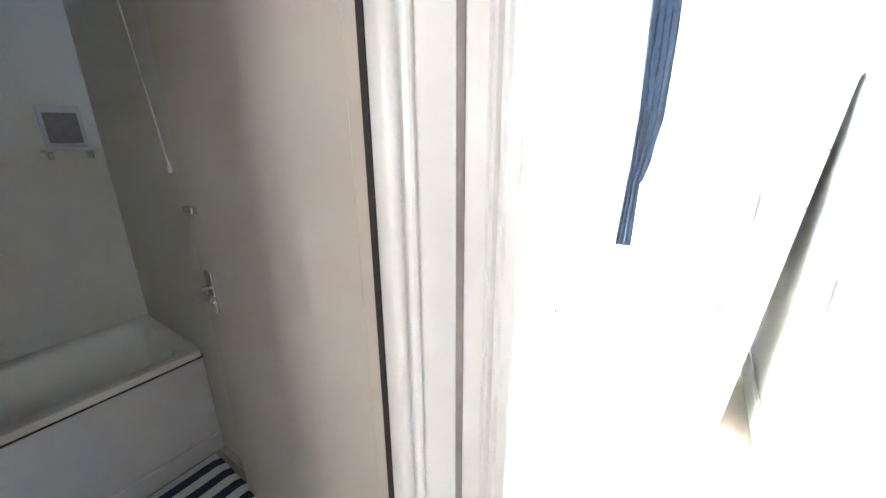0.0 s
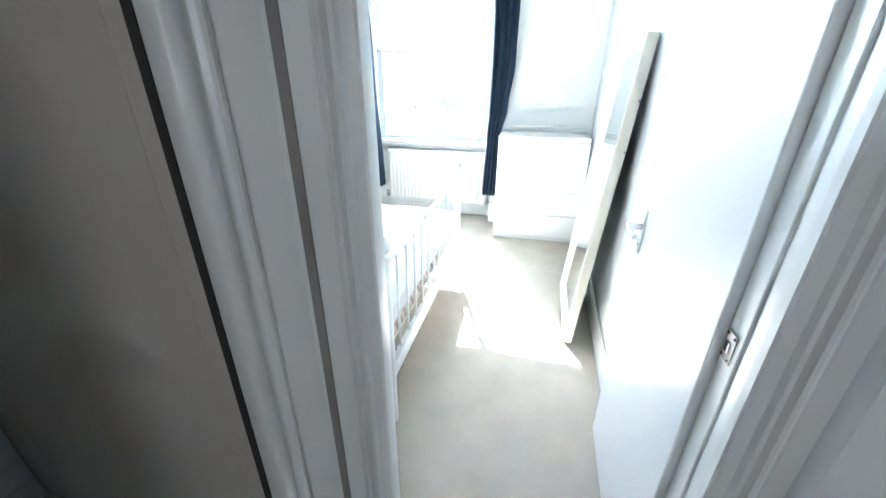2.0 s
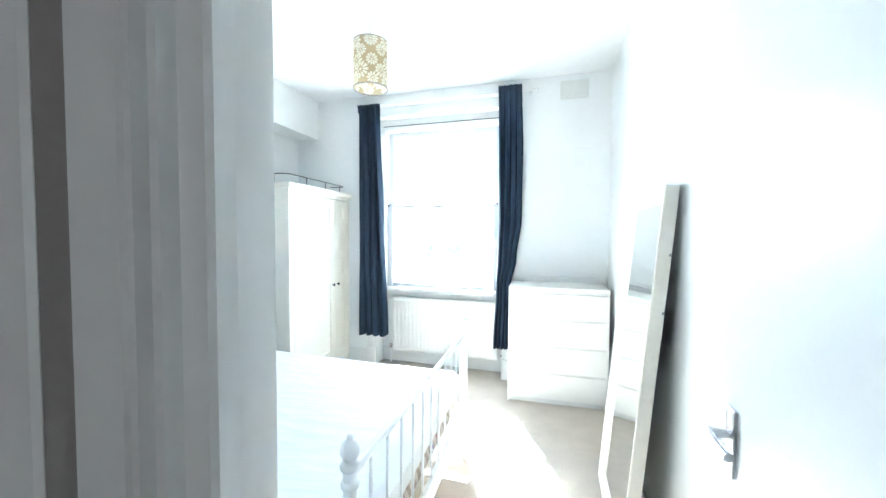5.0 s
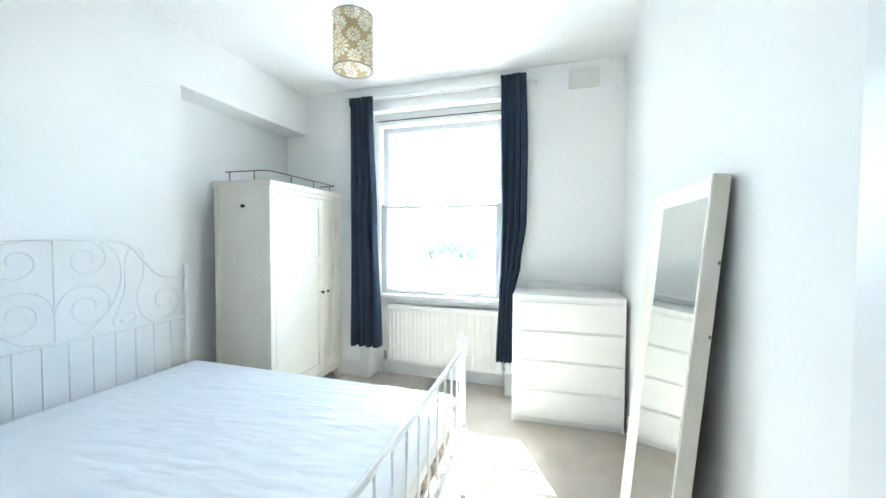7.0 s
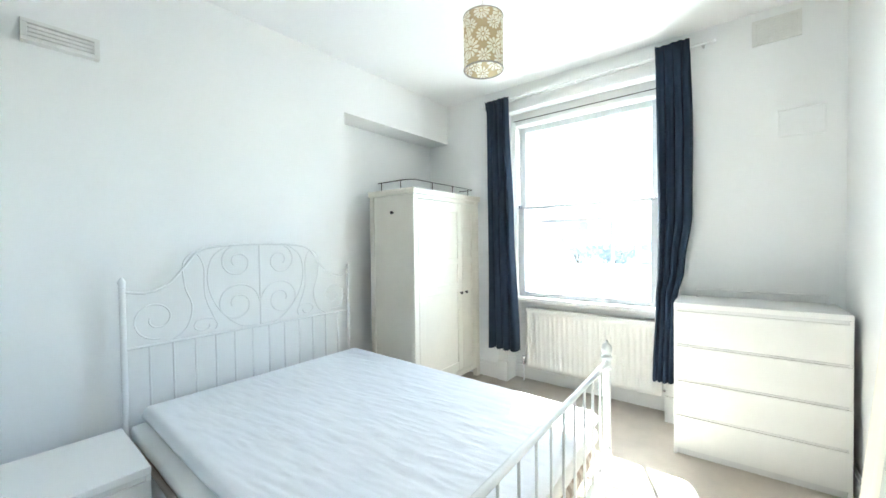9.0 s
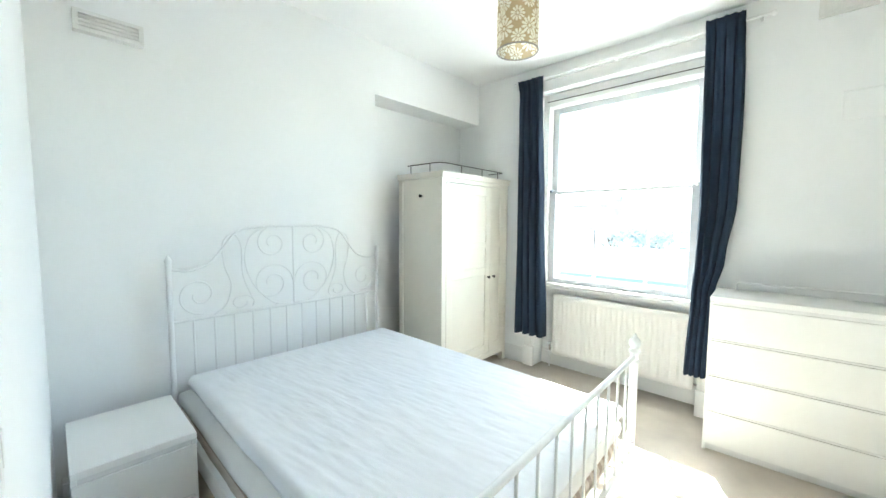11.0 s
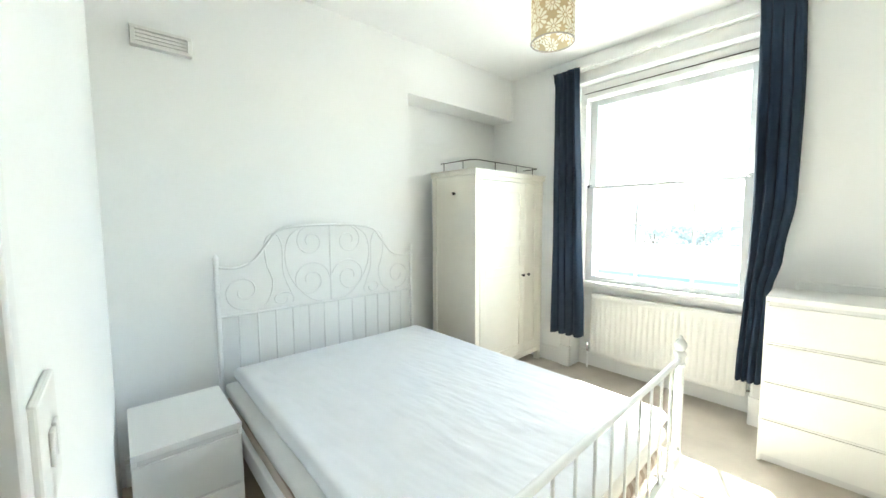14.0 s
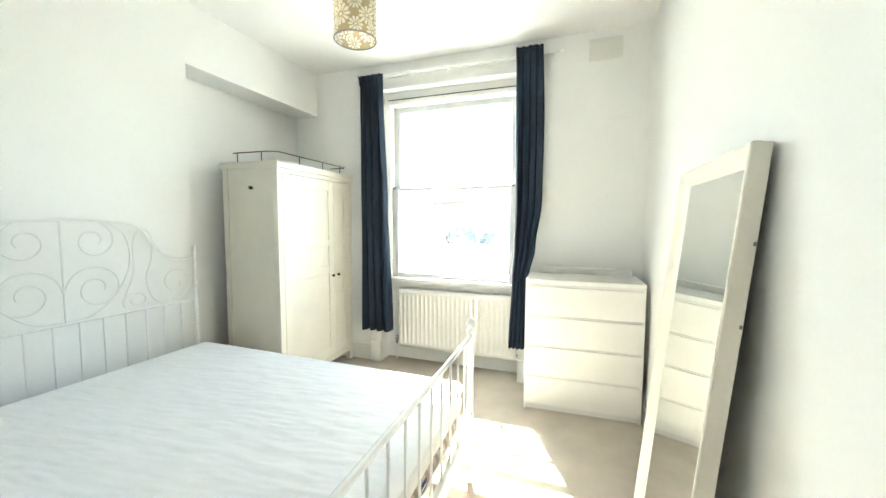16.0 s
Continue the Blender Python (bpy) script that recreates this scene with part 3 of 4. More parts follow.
part("bottom_rail", tube(bmesh.new(), [(HX, HY0, 0.42), (HX, HY1, 0.42)], 0.008, 8), HEADPAINT, head, smooth=50)
part("centre_bar", tube(bmesh.new(), [(HX, (HY0 + HY1) / 2, 0.862), (HX, (HY0 + HY1) / 2, 1.415)], 0.006, 8), HEADPAINT, head, smooth=50)
for i in range(1, 13):
    y = HY0 + (HY1 - HY0) * i / 13
    part("head_spindle", tube(bmesh.new(), [(HX, y, 0.42), (HX, y, 0.862)], 0.0055, 8), HEADPAINT, head, smooth=50)
MID = (HY0 + HY1) / 2
for s0 in (-1, 1):
    def scroll(pts):
        part("scroll", tube(bmesh.new(), pts, 0.0042, 6), HEADPAINT, head, smooth=60)
    scroll([(HX, MID + s0 * (p[1] - MID), p[2]) for p in arc((MID + 0.145, 1.03), 0.14, 0.035, math.pi, math.pi - 3.1 * math.pi, HX, 40)])
    scroll([(HX, MID + s0 * (p[1] - MID), p[2]) for p in arc((MID + 0.14, 1.30), 0.105, 0.03, 0.4 * math.pi, 0.4 * math.pi - 2.6 * math.pi, HX, 36)])
    scroll([(HX, MID + s0 * (p[1] - MID), p[2]) for p in smooth_line([(HX, MID + 0.01, 0.872), (HX, MID + 0.14, 0.895), (HX, MID + 0.26, 1.02), (HX, MID + 0.315, 1.18), (HX, MID + 0.29, 1.33), (HX, MID + 0.20, 1.405)])])
    scroll([(HX, MID + s0 * (p[1] - MID), p[2]) for p in smooth_line([(HX, MID + 0.27, 0.93), (HX, MID + 0.33, 1.10), (HX, MID + 0.335, 1.28), (HX, MID + 0.38, 1.365), (HX, MID + 0.44, 1.31), (HX, MID + 0.435, 1.17),
                                                                                   (HX, MID + 0.40, 1.05), (HX, MID + 0.43, 0.93), (HX, MID + 0.50, 0.872)])])
    scroll([(HX, MID + s0 * (p[1] - MID), p[2]) for p in arc((MID + 0.575, 1.005), 0.115, 0.03, -0.55 * math.pi, -0.55 * math.pi + 2.6 * math.pi, HX, 36)])
    scroll([(HX, MID + s0 * (p[1] - MID), p[2]) for p in arc((MID + 0.34, 0.925), 0.055, 0.02, 1.2 * math.pi, 1.2 * math.pi - 2.3 * math.pi, HX, 26, 1.4)])


def cushion(name, x0, x1, y0, y1, z0, z1, mat, parent, wrinkle, r=0.035, n=(110, 80)):
    """A soft slab with rounded rim and a rippled top."""
    bm = bmesh.new()
    nx, ny = n
    top, bot = {}, {}
    for i in range(nx + 1):
        for j in range(ny + 1):
            u, v = i / nx, j / ny
            x, y = x0 + (x1 - x0) * u, y0 + (y1 - y0) * v
            e = min(x - x0, x1 - x, y - y0, y1 - y)
            drop = r - math.sqrt(max(0.0, r * r - max(0.0, r - e) ** 2))
            p = Vector((x * 5.0 + 0.6 * y, y * 21.0 - 3.0 * x, 3.1))
            rip = noise.noise(p) * 0.6 + noise.noise(p * 2.3) * 0.4
            soft = noise.noise(Vector((x * 2.0, y * 2.0, 9.0)))
            top[i, j] = bm.verts.new((x, y, z1 - drop + wrinkle * (rip * 0.8 + soft) * min(1.0, e / 0.05)))
    for i in range(nx):
        for j in range(ny):
            bm.faces.new((top[i, j], top[i + 1, j], top[i + 1, j + 1], top[i, j + 1]))
    rim = [top[i, 0] for i in range(nx)] + [top[nx, j] for j in range(ny)] + [top[i, ny] for i in range(nx, 0, -1)] + [top[0, j] for j in range(ny, 0, -1)]
    prev = rim
    for k in range(1, 5):
        zz = k / 4
        ring = []
        for v in rim:
            q = v.co.copy()
            q.z = v.co.z + (z0 - v.co.z) * zz
            c = Vector(((x0 + x1) / 2, (y0 + y1) / 2, q.z))
            q += (q - c).normalized() * (0.010 * math.sin(math.pi * zz) + 0.006 * noise.noise(Vector((q.x * 6, q.y * 6, zz * 2))))
            ring.append(bm.verts.new(q))
        m = len(rim)
        for a in range(m):
            bm.faces.new((prev[a], prev[(a + 1) % m], ring[(a + 1) % m], ring[a]))
        prev = ring
    bm.faces.new(prev)
    return part(name, bm, mat, parent, smooth=70)


base = thing("bed_base", (-1.5, 2.0, 0.32), "beige and brown striped thin bed base on the slats", "bed base")
cushion("cloth", BX0 + 0.05, BX1 - 0.055, BY0 + 0.02, BY1 - 0.02, 0.319, 0.40, BASECLOTH, base, 0.001, 0.02, (20, 14))
mat1 = thing("mattress", (-1.5, 2.0, 0.40), "white mattress with grey border on the bed base", "mattress")
cushion("cover", BX0 + 0.045, BX1 - 0.05, BY0 + 0.015, BY1 - 0.015, 0.402, 0.495, MATTRESS, mat1, 0.001, 0.03, (30, 20))
top1 = thing("mattress_topper", (-1.5, 2.0, 0.495), "thick white wrinkled cotton mattress topper", "mattress")
cushion("cover", BX0 + 0.06, BX1 - 0.045, BY0 + 0.06, BY1 - 0.005, 0.497, 0.562, COTTON, top1, 0.0052, 0.03, (130, 230))

part("care_tag", boxes((BX1 - 0.050, BX1 - 0.046, 2.20, 2.26, 0.335, 0.375), bev=0.001), TAGBLUE, base, "small navy and white label")
part("care_tag_line", boxes((BX1 - 0.046, BX1 - 0.0445, 2.208, 2.252, 0.351, 0.357)), PLASTIC, base)

for owner in (bed, base, mat1, top1):
    for ob in owner.children_recursive:
        if ob.type == "MESH" and not ob.name.startswith(("head", "middle", "bottom", "centre", "scroll")):
            for v in ob.data.vertices:
                v.co.x -= 0.029 * (v.co.y - BY0) * max(0.0, (v.co.x - BX0) / (BX1 - BX0))

# leaning mirror
mir = thing("leaning_mirror", (0.0, 0.0, 0.0), "tall cream-framed mirror leaning against the wall", "mirror")
MW, MH, FW = 0.73, 1.635, 0.066
def frame_ring(profile):
    """A mitred frame; profile rows are (inset, x)."""
    bm = bmesh.new()
    loops_ = [[bm.verts.new((x, y, z)) for y, z in ((-MW / 2 + q, q), (MW / 2 - q, q), (MW / 2 - q, MH - q), (-MW / 2 + q, MH - q))] for q, x in profile]
    for a, b in zip(loops_, loops_[1:] + loops_[:1]):
        for k in range(4):
            bm.faces.new((a[k], a[(k + 1) % 4], b[(k + 1) % 4], b[k]))
    return bm


part("frame", frame_ring([(0, -0.008), (0, -0.055), (0.003, -0.058), (0.013, -0.058), (0.017, -0.056), (0.030, -0.050), (0.045, -0.040), (0.050, -0.043), (0.056, -0.041), (FW, -0.034), (FW, -0.008)]), MIRRORFRAME, mir, smooth=25)
part("mirror_glass", boxes((-0.036, -0.030, -MW / 2 + FW - 0.004, MW / 2 - FW + 0.004, FW - 0.004, MH - FW + 0.004)), MIRROR, mir, "clear silvered glass")
part("backing", boxes((-0.029, -0.020, -MW / 2 + FW - 0.004, MW / 2 - FW + 0.004, FW - 0.004, MH - FW + 0.004)), GREY, mir)
for z in (1.36, 1.13):
    part("hanging_lug", boxes((-0.016, -0.009, -MW / 2 - 0.0015, -MW / 2 + 0.004, z, z + 0.011), bev=0.001), GREY, mir)
place(mir, pose(0.336, 2.505, 0.0, 0, 4.7, 0))

# radiator
RX0, RX1, RZ0, RZ1, RY = -1.70, -0.52, 0.15, 0.735, 4.26
rad = thing("radiator", (-1.1, 4.31, 0.17), "white ribbed panel radiator under the window", "radiator")
bm = bmesh.new()
n = 25
pitch = (RX1 - RX0 - 0.04) / n
prof = [(RX0, 0.012), (RX0 + 0.02, 0.0)]
for k in range(n):
    x = RX0 + 0.02 + k * pitch
    prof += [(x + 0.10 * pitch, 0.0), (x + 0.28 * pitch, 0.009), (x + 0.72 * pitch, 0.009), (x + 0.90 * pitch, 0.0)]
prof += [(RX1 - 0.02, 0.0), (RX1, 0.012)]
rows = [(RZ0, 0.010, 0.0), (RZ0 + 0.012, 0.0, 0.0), (RZ0 + 0.045, 0.0, 0.0), (RZ0 + 0.06, 0.0, 1.0), (RZ1 - 0.06, 0.0, 1.0), (RZ1 - 0.045, 0.0, 0.0), (RZ1 - 0.012, 0.0, 0.0), (RZ1, 0.010, 0.0)]
grid = [[bm.verts.new((x, RY + back + dy * f if 1 < i < len(prof) - 2 else RY + back + dy, z)) for i, (x, dy) in enumerate(prof)] for z, back, f in rows]
for a, b in zip(grid, grid[1:]):
    for k in range(len(prof) - 1):
        bm.faces.new((a[k], a[k + 1], b[k + 1], b[k]))
part("front_panel", bm, RADPAINT, rad, smooth=60)
part("back_panel", boxes((RX0 + 0.003, RX1 - 0.003, RY + 0.014, RY + 0.022, RZ0 + 0.002, RZ1 - 0.004), (RX0 + 0.003, RX1 - 0.003, RY + 0.07, RY + 0.078, RZ0, RZ1)), RADPAINT, rad)
part("top_grille", boxes((RX0, RX1, RY + 0.008, RY + 0.08, RZ1 - 0.003, RZ1 + 0.006), bev=0.002), RADPAINT, rad)
for x in (RX0 - 0.002, RX1 - 0.002):
    part("side_cover", boxes((x, x + 0.004, RY + 0.008, RY + 0.08, RZ0 + 0.02, RZ1)), RADPAINT, rad)
for x, sgn in ((RX0, -1), (RX1, 1)):
    v = part("valve", lathe(bmesh.new(), [(0.010, -0.03), (0.014, -0.02), (0.014, 0.02), (0.018, 0.024), (0.018, 0.055), (0.014, 0.06)], (x + sgn * 0.04, RY + 0.045, RZ0 + 0.04), 12), CHROME, rad, "chrome radiator valve", 40)
    part("tail_pipe", tube(bmesh.new(), [(x + sgn * 0.04, RY + 0.045, 0.0), (x + sgn * 0.04, RY + 0.045, RZ0 + 0.02)], 0.0075, 8), METALWHITE, v, smooth=50)
    part("union", tube(bmesh.new(), [(x - sgn * 0.02, RY + 0.045, RZ0 + 0.04), (x + sgn * 0.04, RY + 0.045, RZ0 + 0.04)], 0.009, 8), CHROME, v, smooth=50)
for x in (RX0 + 0.2, RX1 - 0.2):
    part("bracket", boxes((x, x + 0.03, RY + 0.078, 4.36, RZ0 + 0.1, RZ1 - 0.1)), RADPAINT, rad)


# curtains
def curtain(label, edges, folds, seed):
    """edges: (height, from x, to x) from top to bottom; folds deepen downwards."""
    e = thing("curtain", (edges[0][1], 4.1, 0.34), label, "curtain", "curtains at the window")
    bm = bmesh.new()
    nu, nv = folds * 10, 40
    ztop, zbot = edges[0][0], edges[-1][0]
    rows_, rng = [], random.Random(seed)
    ph = [rng.uniform(0, 6) for _ in range(4)]
    for j in range(nv + 1):
        z = ztop + (zbot - ztop) * j / nv
        for (za, a0, a1), (zb, b0, b1) in zip(edges, edges[1:]):
            if za >= z >= zb - 1e-6:
                t = (za - z) / (za - zb)
                t = t * t * (3 - 2 * t)
                x0, x1 = a0 + (b0 - a0) * t, a1 + (b1 - a1) * t
                break
        amp = 0.012 + 0.020 * min(1, max(0, (ztop - z - 0.06) / 0.9))
        row = []
        for i in range(nu + 1):
            u = i / nu
            w = u * folds * math.tau + ph[0] + 0.5 * math.sin(u * 5 + ph[1] + z * 0.8)
            y = 4.105 + amp * math.sin(w) + 0.010 * math.sin(2.1 * w + ph[2] + z)
            pleat = 0.007 * math.sin(u * folds * 3 * math.tau) * math.exp(-((ztop - z - 0.05) / 0.07) ** 2)
            y += pleat + 0.006 * math.sin(u * 9 + ph[3] + z * 2.6)
            row.append(bm.verts.new((x0 + (x1 - x0) * u + 0.008 * math.cos(w), y, z + (0.006 * math.sin(w) if j in (0, nv) else 0))))
        rows_.append(row)
    for a, b in zip(rows_, rows_[1:]):
        for i in range(nu):
            bm.faces.new((a[i], a[i + 1], b[i + 1], b[i]))
    c = part("cloth", bm, NAVY, e, smooth=80)
    md = c.modifiers.new("thickness", "SOLIDIFY")
    md.thickness = 0.003
    bm = bmesh.new()
    box(bm, edges[0][1], edges[0][2], 4.118, 4.124, ztop - 0.075, ztop + 0.004, 0.002, 1)
    part("header_tape", bm, NAVY, e)
    return e


curtain("navy blue pleated curtain hanging by the wardrobe", [(2.80, -2.045, -1.785), (2.70, -2.02, -1.785), (1.55, -2.028, -1.745), (0.345, -2.04, -1.695)], 4, 3)
curtain("navy blue pleated curtain tucked behind the chest", [(2.845, -0.535, -0.318), (2.70, -0.528, -0.312), (2.2, -0.523, -0.303), (1.6, -0.516, -0.308), (1.2, -0.522, -0.355), (0.95, -0.532, -0.404), (0.335, -0.556, -0.420)], 4, 8)
rod = thing("curtain_rod", (-1.1, 4.1, 2.78), "white metal curtain rod on wall brackets", "curtain rod")
part("pole", tube(bmesh.new(), [(-2.08, 4.125, 2.785), (-0.19, 4.125, 2.785)], 0.011, 10), METALWHITE, rod, smooth=50)
part("finial", lathe(bmesh.new(), [(0.011, 0), (0.017, 0.004), (0.017, 0.02), (0.010, 0.026)], (-0.19, 4.125, 2.785), 12, "x"), METALWHITE, rod, smooth=50)
part("finial", lathe(bmesh.new(), [(0.010, -0.026), (0.017, -0.02), (0.017, -0.004), (0.011, 0)], (-2.08, 4.125, 2.785), 12, "x"), METALWHITE, rod, smooth=50)
for x in (-2.06, -1.15, -0.24):
    part("bracket", boxes((x - 0.008, x + 0.008, 4.125, YW, 2.777, 2.793), (x - 0.02, x + 0.02, YW - 0.006, YW, 2.755, 2.81), bev=0.002), METALWHITE, rod)

# pendant lamp with pierced daisy shade
LX, LY, LZ0, LZ1, LR = -1.07, 2.56, 2.305, 2.575, 0.102
lamp = thing("pendant_lamp", (LX, LY, H), "tan drum pendant shade with cream daisy cut-outs, switched off", "ceiling lamp")
part("ceiling_rose", lathe(bmesh.new(), [(0.045, -0.001), (0.043, -0.012), (0.03, -0.022), (0.008, -0.028)], (LX, LY, H), 20), PLASTIC, lamp, smooth=50)
part("flex", tube(bmesh.new(), [(LX, LY, H - 0.02), (LX, LY, LZ1 - 0.06)], 0.0035, 6), PLASTIC, lamp)
rng = random.Random(4)
flowers = []
for row, zc in enumerate((2.330, 2.385, 2.440, 2.495, 2.550)):
    for k in range(6):
        flowers.append(((k + 0.5 * (row % 2)) * math.tau / 6 + rng.uniform(-0.12, 0.12), zc + rng.uniform(-0.008, 0.008), rng.choice((0.036, 0.042, 0.050)), rng.choice((10, 11, 12))))


def pierced(th, z):
    """True where a petal is cut out of the shade."""
    for a, zc, r, cnt in flowers:
        du, dz = ((th - a + math.pi) % math.tau - math.pi) * LR, z - zc
        q = math.hypot(du, dz) / r
        if q < 0.15:
            return True
        if 0.30 < q < 0.97:
            step = math.tau / cnt
            off = (math.atan2(dz, du) + step / 2) % step - step / 2
            if abs(off) < 0.40 * step * (0.85 if q < 0.88 else 0.5):
                return True
    return False


bm = bmesh.new()
n, nz = 180, 70
zs = [LZ0 + (LZ1 - LZ0) * j / nz for j in range(nz + 1)]
ra = [[bm.verts.new((LX + LR * math.cos(k * math.tau / n), LY + LR * math.sin(k * math.tau / n), z)) for k in range(n)] for z in zs]
for j in range(nz):
    for k in range(n):
        if j in (0, nz - 1) or not pierced((k + 0.5) * math.tau / n, (zs[j] + zs[j + 1]) / 2):
            bm.faces.new((ra[j][k], ra[j][(k + 1) % n], ra[j + 1][(k + 1) % n], ra[j + 1][k]))
for v in [v for v in bm.verts if not v.link_faces]:
    bm.verts.remove(v)
sh = part("shade", bm, SHADE, lamp, smooth=60)
for z in (LZ0, LZ1):
    part("shade_rim", tube(bmesh.new(), [(LX + LR * math.cos(k * math.tau / 40), LY + LR * math.sin(k * math.tau / 40), z) for k in range(40)], 0.0035, 6, True), SHADERIM, sh, smooth=50)


def on_shade(a, z, du, dz, lift):
    zz = min(LZ1 - 0.004, max(LZ0 + 0.004, z + dz))
    th = a + du / LR
    return (LX + (LR + lift) * math.cos(th), LY + (LR + lift) * math.sin(th), zz)


for lift, nm in ((0.0008, "petals"),):
    bm = bmesh.new()
    for i, (a, z, r, cnt) in enumerate(flowers):
        lf = lift * (1 + 0.25 * (i % 3))
        for p in range(cnt):
            t0 = p * math.tau / cnt
            half = 0.40 * math.tau / cnt
            outline = [(0.28, -0.35), (0.62, -0.9), (0.88, -0.75), (1.0, 0.0), (0.88, 0.75), (0.62, 0.9), (0.28, 0.35)]
            vs = [bm.verts.new(on_shade(a, z, r * q * math.cos(t0 + half * w), r * q * math.sin(t0 + half * w), lf)) for q, w in outline]
            bm.faces.new(vs)
        vs = [bm.verts.new(on_shade(a, z, r * 0.17 * math.cos(k * math.tau / 10), r * 0.17 * math.sin(k * math.tau / 10), lf)) for k in range(10)]
        bm.faces.new(vs)
    part(nm, bm, PETAL, sh, "cream fill in the daisy cut-outs, brightened for light seen through")
sp = part("spider", tube(bmesh.new(), [(LX - LR, LY, LZ1), (LX, LY, LZ1 - 0.02), (LX + LR, LY, LZ1)], 0.002, 5), METALWHITE, lamp)
part("lampholder", lathe(bmesh.new(), [(0.012, 0), (0.018, -0.02), (0.018, -0.07), (0.015, -0.075)], (LX, LY, LZ1 - 0.01), 14), PLASTIC, lamp, smooth=50)
part("bulb", lathe(bmesh.new(), [(0.012, 0), (0.016, -0.02), (0.029, -0.05), (0.030, -0.07), (0.02, -0.092), (0.004, -0.10)], (LX, LY, LZ1 - 0.085), 16), PLASTIC, lamp, smooth=60)


# wall vents, blank plate, switch
def vent(name, label, origin, along, out, w, h, d, slats):
    e = thing(name, origin, label, "air vent")
    o, a, q = Vector(origin), Vector(along), Vector(out)

    def slab(u0, u1, z0, z1, d0, d1):
        p1 = o + a * u0 + q * d0
        p2 = o + a * u1 + q * d1
        return (min(p1.x, p2.x), max(p1.x, p2.x), min(p1.y, p2.y), max(p1.y, p2.y), o.z + z0, o.z + z1)
    part("backing", boxes(slab(0.005, w - 0.005, 0.005, h - 0.005, 0.0, d * 0.6)), VENTPAINT, e)
    part("frame", boxes(slab(0, w, 0, 0.018, 0, d), slab(0, w, h - 0.018, h, 0, d), slab(0, 0.022, 0.018, h - 0.018, 0, d), slab(w - 0.022, w, 0.018, h - 0.018, 0, d), bev=0.002), VENTPAINT, e)
    for k in range(slats):
        z = 0.022 + (h - 0.044) * (k + 0.25) / slats
        part("slat", boxes(slab(0.022, w - 0.022, z, z + (h - 0.044) / slats * 0.45, d * 0.6, d * 0.85)), VENTPAINT, e)
    return e


vent("air_vent", "white painted louvred air vent high on the window wall", (0.028, YW, 2.695), (1, 0, 0), (0, -1, 0), 0.245, 0.165, 0.012, 7)
vent("air_vent", "aged white louvred air vent high on the chimney breast", (XC, 1.02, 2.36), (0, 1, 0), (1, 0, 0), 0.27, 0.10, 0.045, 3)
bp = thing("blank_plate", (0.165, YW, 2.07), "flat white painted cover panel on the wall", "panel")
part("plate", boxes((0.165, 0.385, YW - 0.006, YW, 2.065, 2.235), bev=0.002), WALL, bp)
part("top_lip", boxes((0.160, 0.390, YW - 0.012, YW, 2.235, 2.243), bev=0.002), WALL, bp)
sw = thing("light_switch", (-0.44, YD1, 1.28), "white plastic light switch beside the doorway", "switch")
part("plate", boxes((-0.425, -0.342, YD1, YD1 + 0.006, 1.25, 1.335), bev=0.002), PLASTIC, sw)
for x in (-0.400, -0.382):
    part("rocker", boxes((x, x + 0.012, YD1 + 0.006, YD1 + 0.009, 1.28, 1.305), bev=0.001), PLASTIC, sw)

# ---- bathroom ----
tub = thing("bathtub", (-1.8, -0.2, 0), "cream acrylic bathtub with pale panel in a shaded bathroom", "bathtub")
bm = bmesh.new()
TX0, TX1, TY0, TY1, TZ = -2.245, -1.65, -1.0, 0.68, 0.535
loops = []
for inset, z, rr in ((0.0, TZ - 0.03, 0.02), (0.0, TZ, 0.02), (0.05, TZ + 0.002, 0.06), (0.065, TZ - 0.02, 0.09), (0.10, 0.30, 0.12), (0.16, 0.20, 0.12)):
    x0, x1, y0, y1 = TX0 + inset, TX1 - inset, TY0 + inset, TY1 - inset
    ring = []
    for cx, cy, a0 in ((x1 - rr, y1 - rr, 0), (x0 + rr, y1 - rr, 90), (x0 + rr, y0 + rr, 180), (x1 - rr, y0 + rr, 270)):
        for k in range(6):
            a = radians(a0 + 18 * k)
            ring.append(bm.verts.new((cx + rr * math.cos(a), cy + rr * math.sin(a), z)))
    loops.append(ring)
for a, b in zip(loops, loops[1:]):
    for k in range(24):
        bm.faces.new((a[k], a[(k + 1) % 24], b[(k + 1) % 24], b[k]))
bm.faces.new(loops[-1])
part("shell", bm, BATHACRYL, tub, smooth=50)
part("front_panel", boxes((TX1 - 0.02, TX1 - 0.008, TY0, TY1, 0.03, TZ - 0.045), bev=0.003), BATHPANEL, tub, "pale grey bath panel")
# Black strip stands in for the shadow below the bath rim.
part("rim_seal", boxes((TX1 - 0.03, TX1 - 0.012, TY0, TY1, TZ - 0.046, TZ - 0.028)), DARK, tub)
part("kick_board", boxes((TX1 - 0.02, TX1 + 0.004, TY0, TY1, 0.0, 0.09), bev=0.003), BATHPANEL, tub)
mt = thing("bath_mat", (-1.2, 0.15, 0), "navy and white striped cotton bath mat on the floor", "bath mat")
cushion("cotton_top", -1.63, -1.10, -0.25, 0.62, 0.0, 0.016, BATHMAT, mt, 0.002, 0.008, (30, 40))
pl = thing("wall_plaque", (-2.24, 0.57, 1.40), "small grey square panel above a narrow shelf", "panel")
part("plaque", boxes((-2.25, -2.238, 0.515, 0.625, 1.405, 1.53), bev=0.006), GREY, pl)
part("plaque_border", boxes((-2.25, -2.242, 0.50, 0.64, 1.39, 1.56), bev=0.004), BATHPANEL, pl)
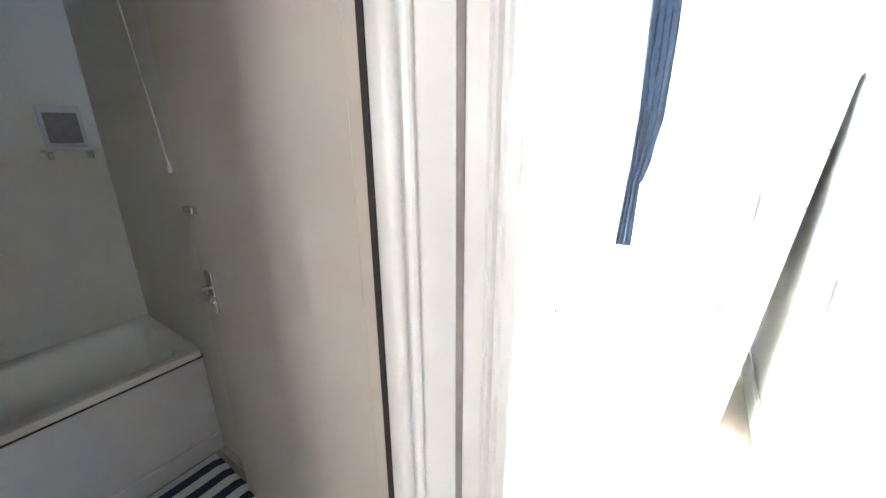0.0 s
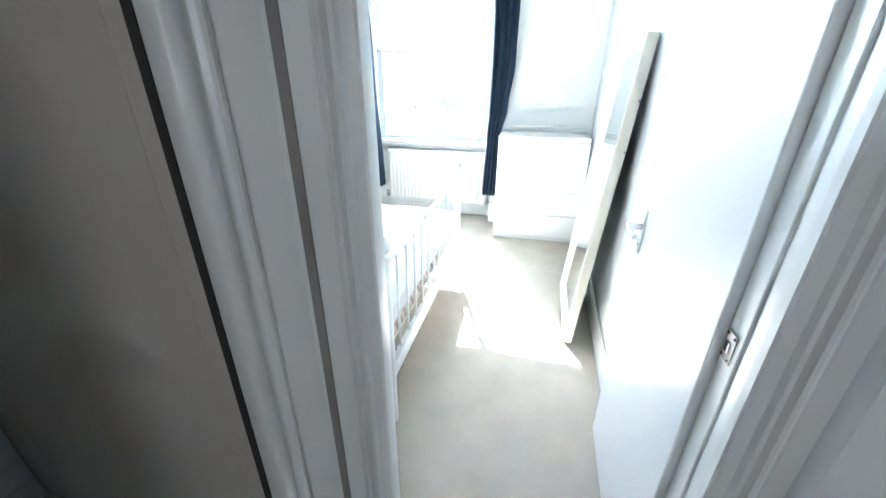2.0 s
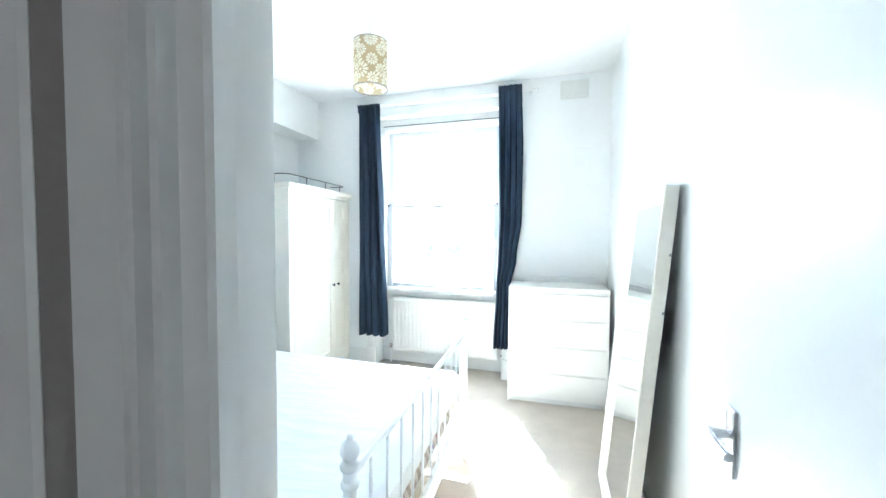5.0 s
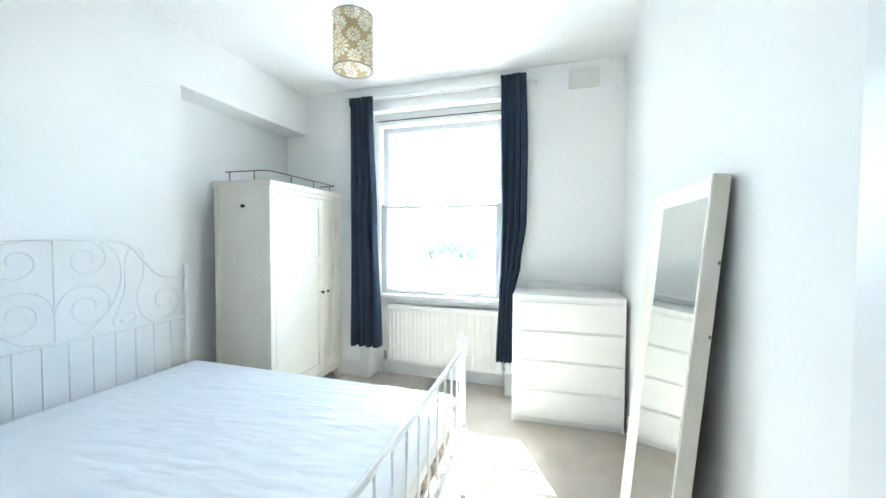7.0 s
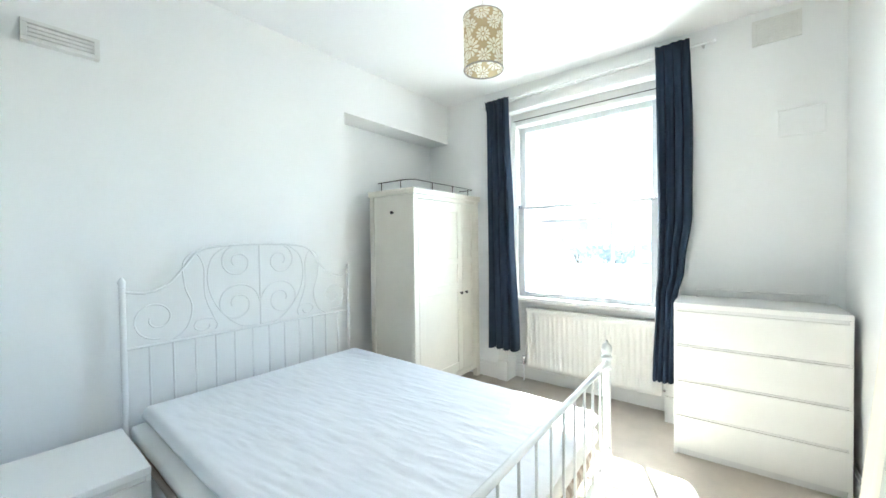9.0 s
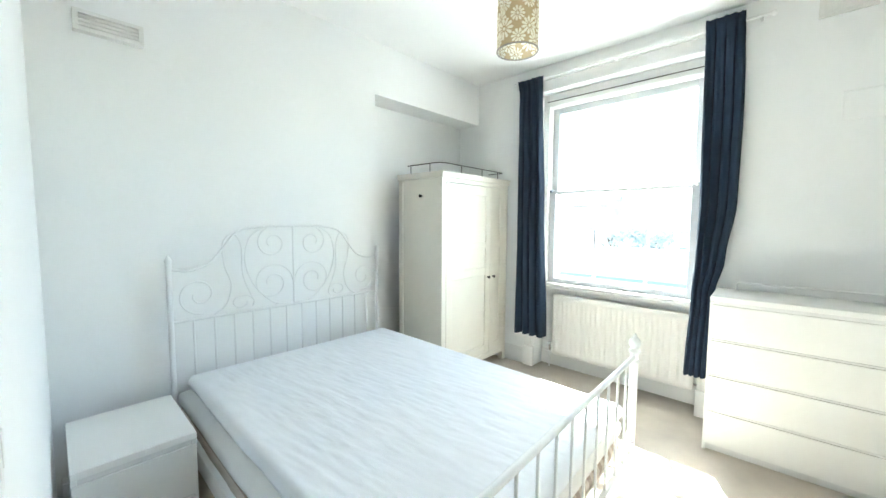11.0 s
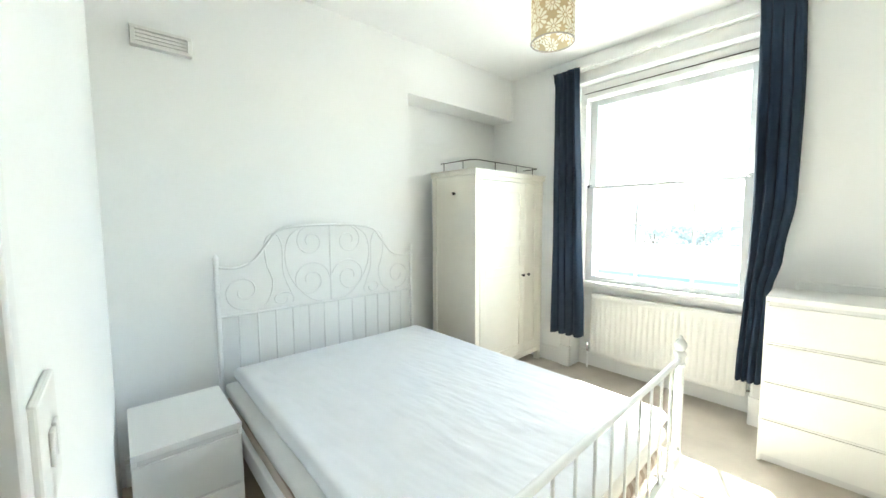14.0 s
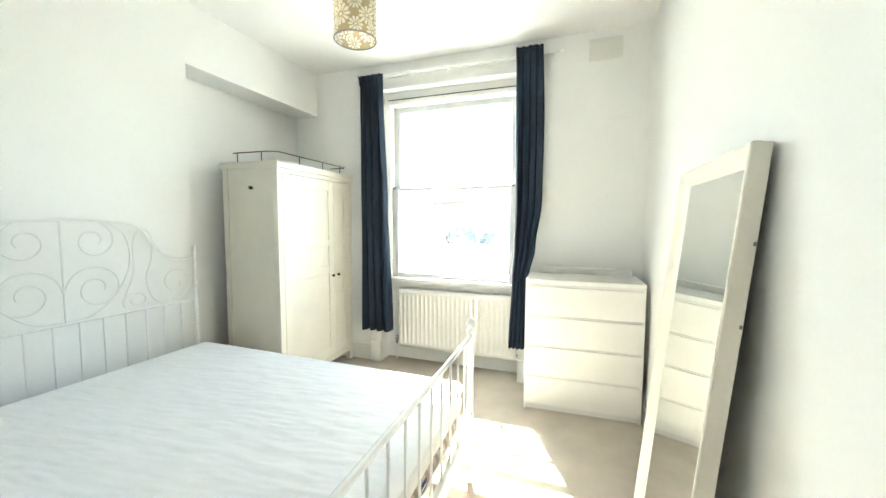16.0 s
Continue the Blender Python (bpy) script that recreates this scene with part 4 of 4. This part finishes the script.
part("shelf", boxes((-2.25, -2.18, 0.48, 0.65, 1.372, 1.382), bev=0.002), BATHPANEL, pl)
for y in (0.50, 0.63):
    part("bracket", boxes((-2.25, -2.20, y - 0.006, y + 0.006, 1.34, 1.372), bev=0.002), CHROME, pl)
cord = thing("pull_cord", (-1.27, 0.585, 1.35), "thin white bathroom light pull cord", "pull cord")
part("string", tube(bmesh.new(), [(-1.49, 0.585, 2.6), (-1.42, 0.585, 1.9), (-1.31, 0.585, 1.36)], 0.0012, 6), PLASTIC, cord)
part("toggle", lathe(bmesh.new(), [(0.002, 0.03), (0.005, 0.015), (0.006, 0.0), (0.004, -0.003)], (-1.305, 0.585, 1.33), 10), PLASTIC, cord, smooth=50)

# ---- beyond the window ----
setting("ground", boxes((-300, 300, 4.7, 600, -3.6, -3.4)), PALEGROUND, "pale ground below the window, glare put into its colour")


def tree(at, height, spread, seed):
    rg = random.Random(seed)
    e = thing("tree", at, "leafy garden tree, its uneven crown paled to stand in for glare", "tree", "garden trees")
    b = Vector(at)
    bm = bmesh.new()
    lines = [[b, b + Vector((0.1, 0, height * 0.3)), b + Vector((0.2, 0.1, height * 0.62))]]
    for k in range(7):
        a = k * math.tau / 7 + rg.uniform(-0.3, 0.3)
        s0 = b + Vector((0.1, 0.05, height * rg.uniform(0.32, 0.55)))
        lines.append([s0, s0 + Vector((math.cos(a) * spread * 0.4, math.sin(a) * spread * 0.4, height * 0.15)), s0 + Vector((math.cos(a) * spread * 0.75, math.sin(a) * spread * 0.75, height * 0.28))])
    for i, l in enumerate(lines):
        for p, q, r in ((l[0], l[1], 0.16 if i == 0 else 0.07), (l[1], l[2], 0.10 if i == 0 else 0.04)):
            tube(bm, [p, q], r, 7)
    part("trunk", bm, BARK, e)
    bm = bmesh.new()
    for l in lines:
        for _ in range(260):
            c = l[2] + Vector((rg.gauss(0, spread * 0.28), rg.gauss(0, spread * 0.28), rg.gauss(0, height * 0.09)))
            u = Vector((rg.uniform(-1, 1), rg.uniform(-1, 1), rg.uniform(-1, 1))).normalized()
            v = u.orthogonal().normalized()
            s_ = rg.uniform(0.10, 0.22)
            bm.faces.new([bm.verts.new(c + u * s_ * x + v * s_ * 0.5 * y) for x, y in ((-1, 0), (0, -1), (1, 0), (0, 1))])
    part("crown", bm, LEAF, e)
    return e


tree((-13.0, 38.0, -3.4), 6.0, 2.2, 1)
tree((-9.6, 39.0, -3.4), 5.4, 1.8, 2)
# Added wall that covers the trunks, in the same bleached colour.
setting("wall_garden", boxes((-60, 40, 35.0, 35.25, -3.4, -0.75)), FACADE, "garden wall added to hide the tree trunks, bleached for glare")


def far_house(at):
    x, y, z = at
    e = thing("terraced_house", at, "terraced house across the gardens, walls and slate roof bleached for glare", "house")
    part("wall", boxes((x, x + 9, y, y + 7, z, z + 5.4)), FACADE, e)
    bm = bmesh.new()
    v = [bm.verts.new(p) for p in ((x, y - 0.3, z + 5.4), (x + 9, y - 0.3, z + 5.4), (x + 9, y + 7.3, z + 5.4), (x, y + 7.3, z + 5.4), (x, y + 3.5, z + 8), (x + 9, y + 3.5, z + 8))]
    for f in ((0, 1, 5, 4), (2, 3, 4, 5), (0, 4, 3), (1, 2, 5), (0, 3, 2, 1)):
        bm.faces.new([v[i] for i in f])
    roof = part("roof", bm, SLATE, e)
    part("chimney", boxes((x + 4, x + 5, y + 3, y + 4, z + 6.8, z + 9)), FACADE, roof)
    for i in range(4):
        for zz in (1.0, 3.4):
            w = part("window", boxes((x + 0.7 + i * 2.2, x + 1.8 + i * 2.2, y - 0.06, y, z + zz, z + zz + 1.4)), GLOSS, e)
            part("pane", boxes((x + 0.78 + i * 2.2, x + 1.72 + i * 2.2, y - 0.075, y - 0.055, z + zz + 0.08, z + zz + 1.32)), FARGLASS, w)
    return e


far_house((-20.5, 45.0, -3.4))
far_house((-11.5, 45.0, -3.4))
far_house((-2.5, 45.0, -3.4))
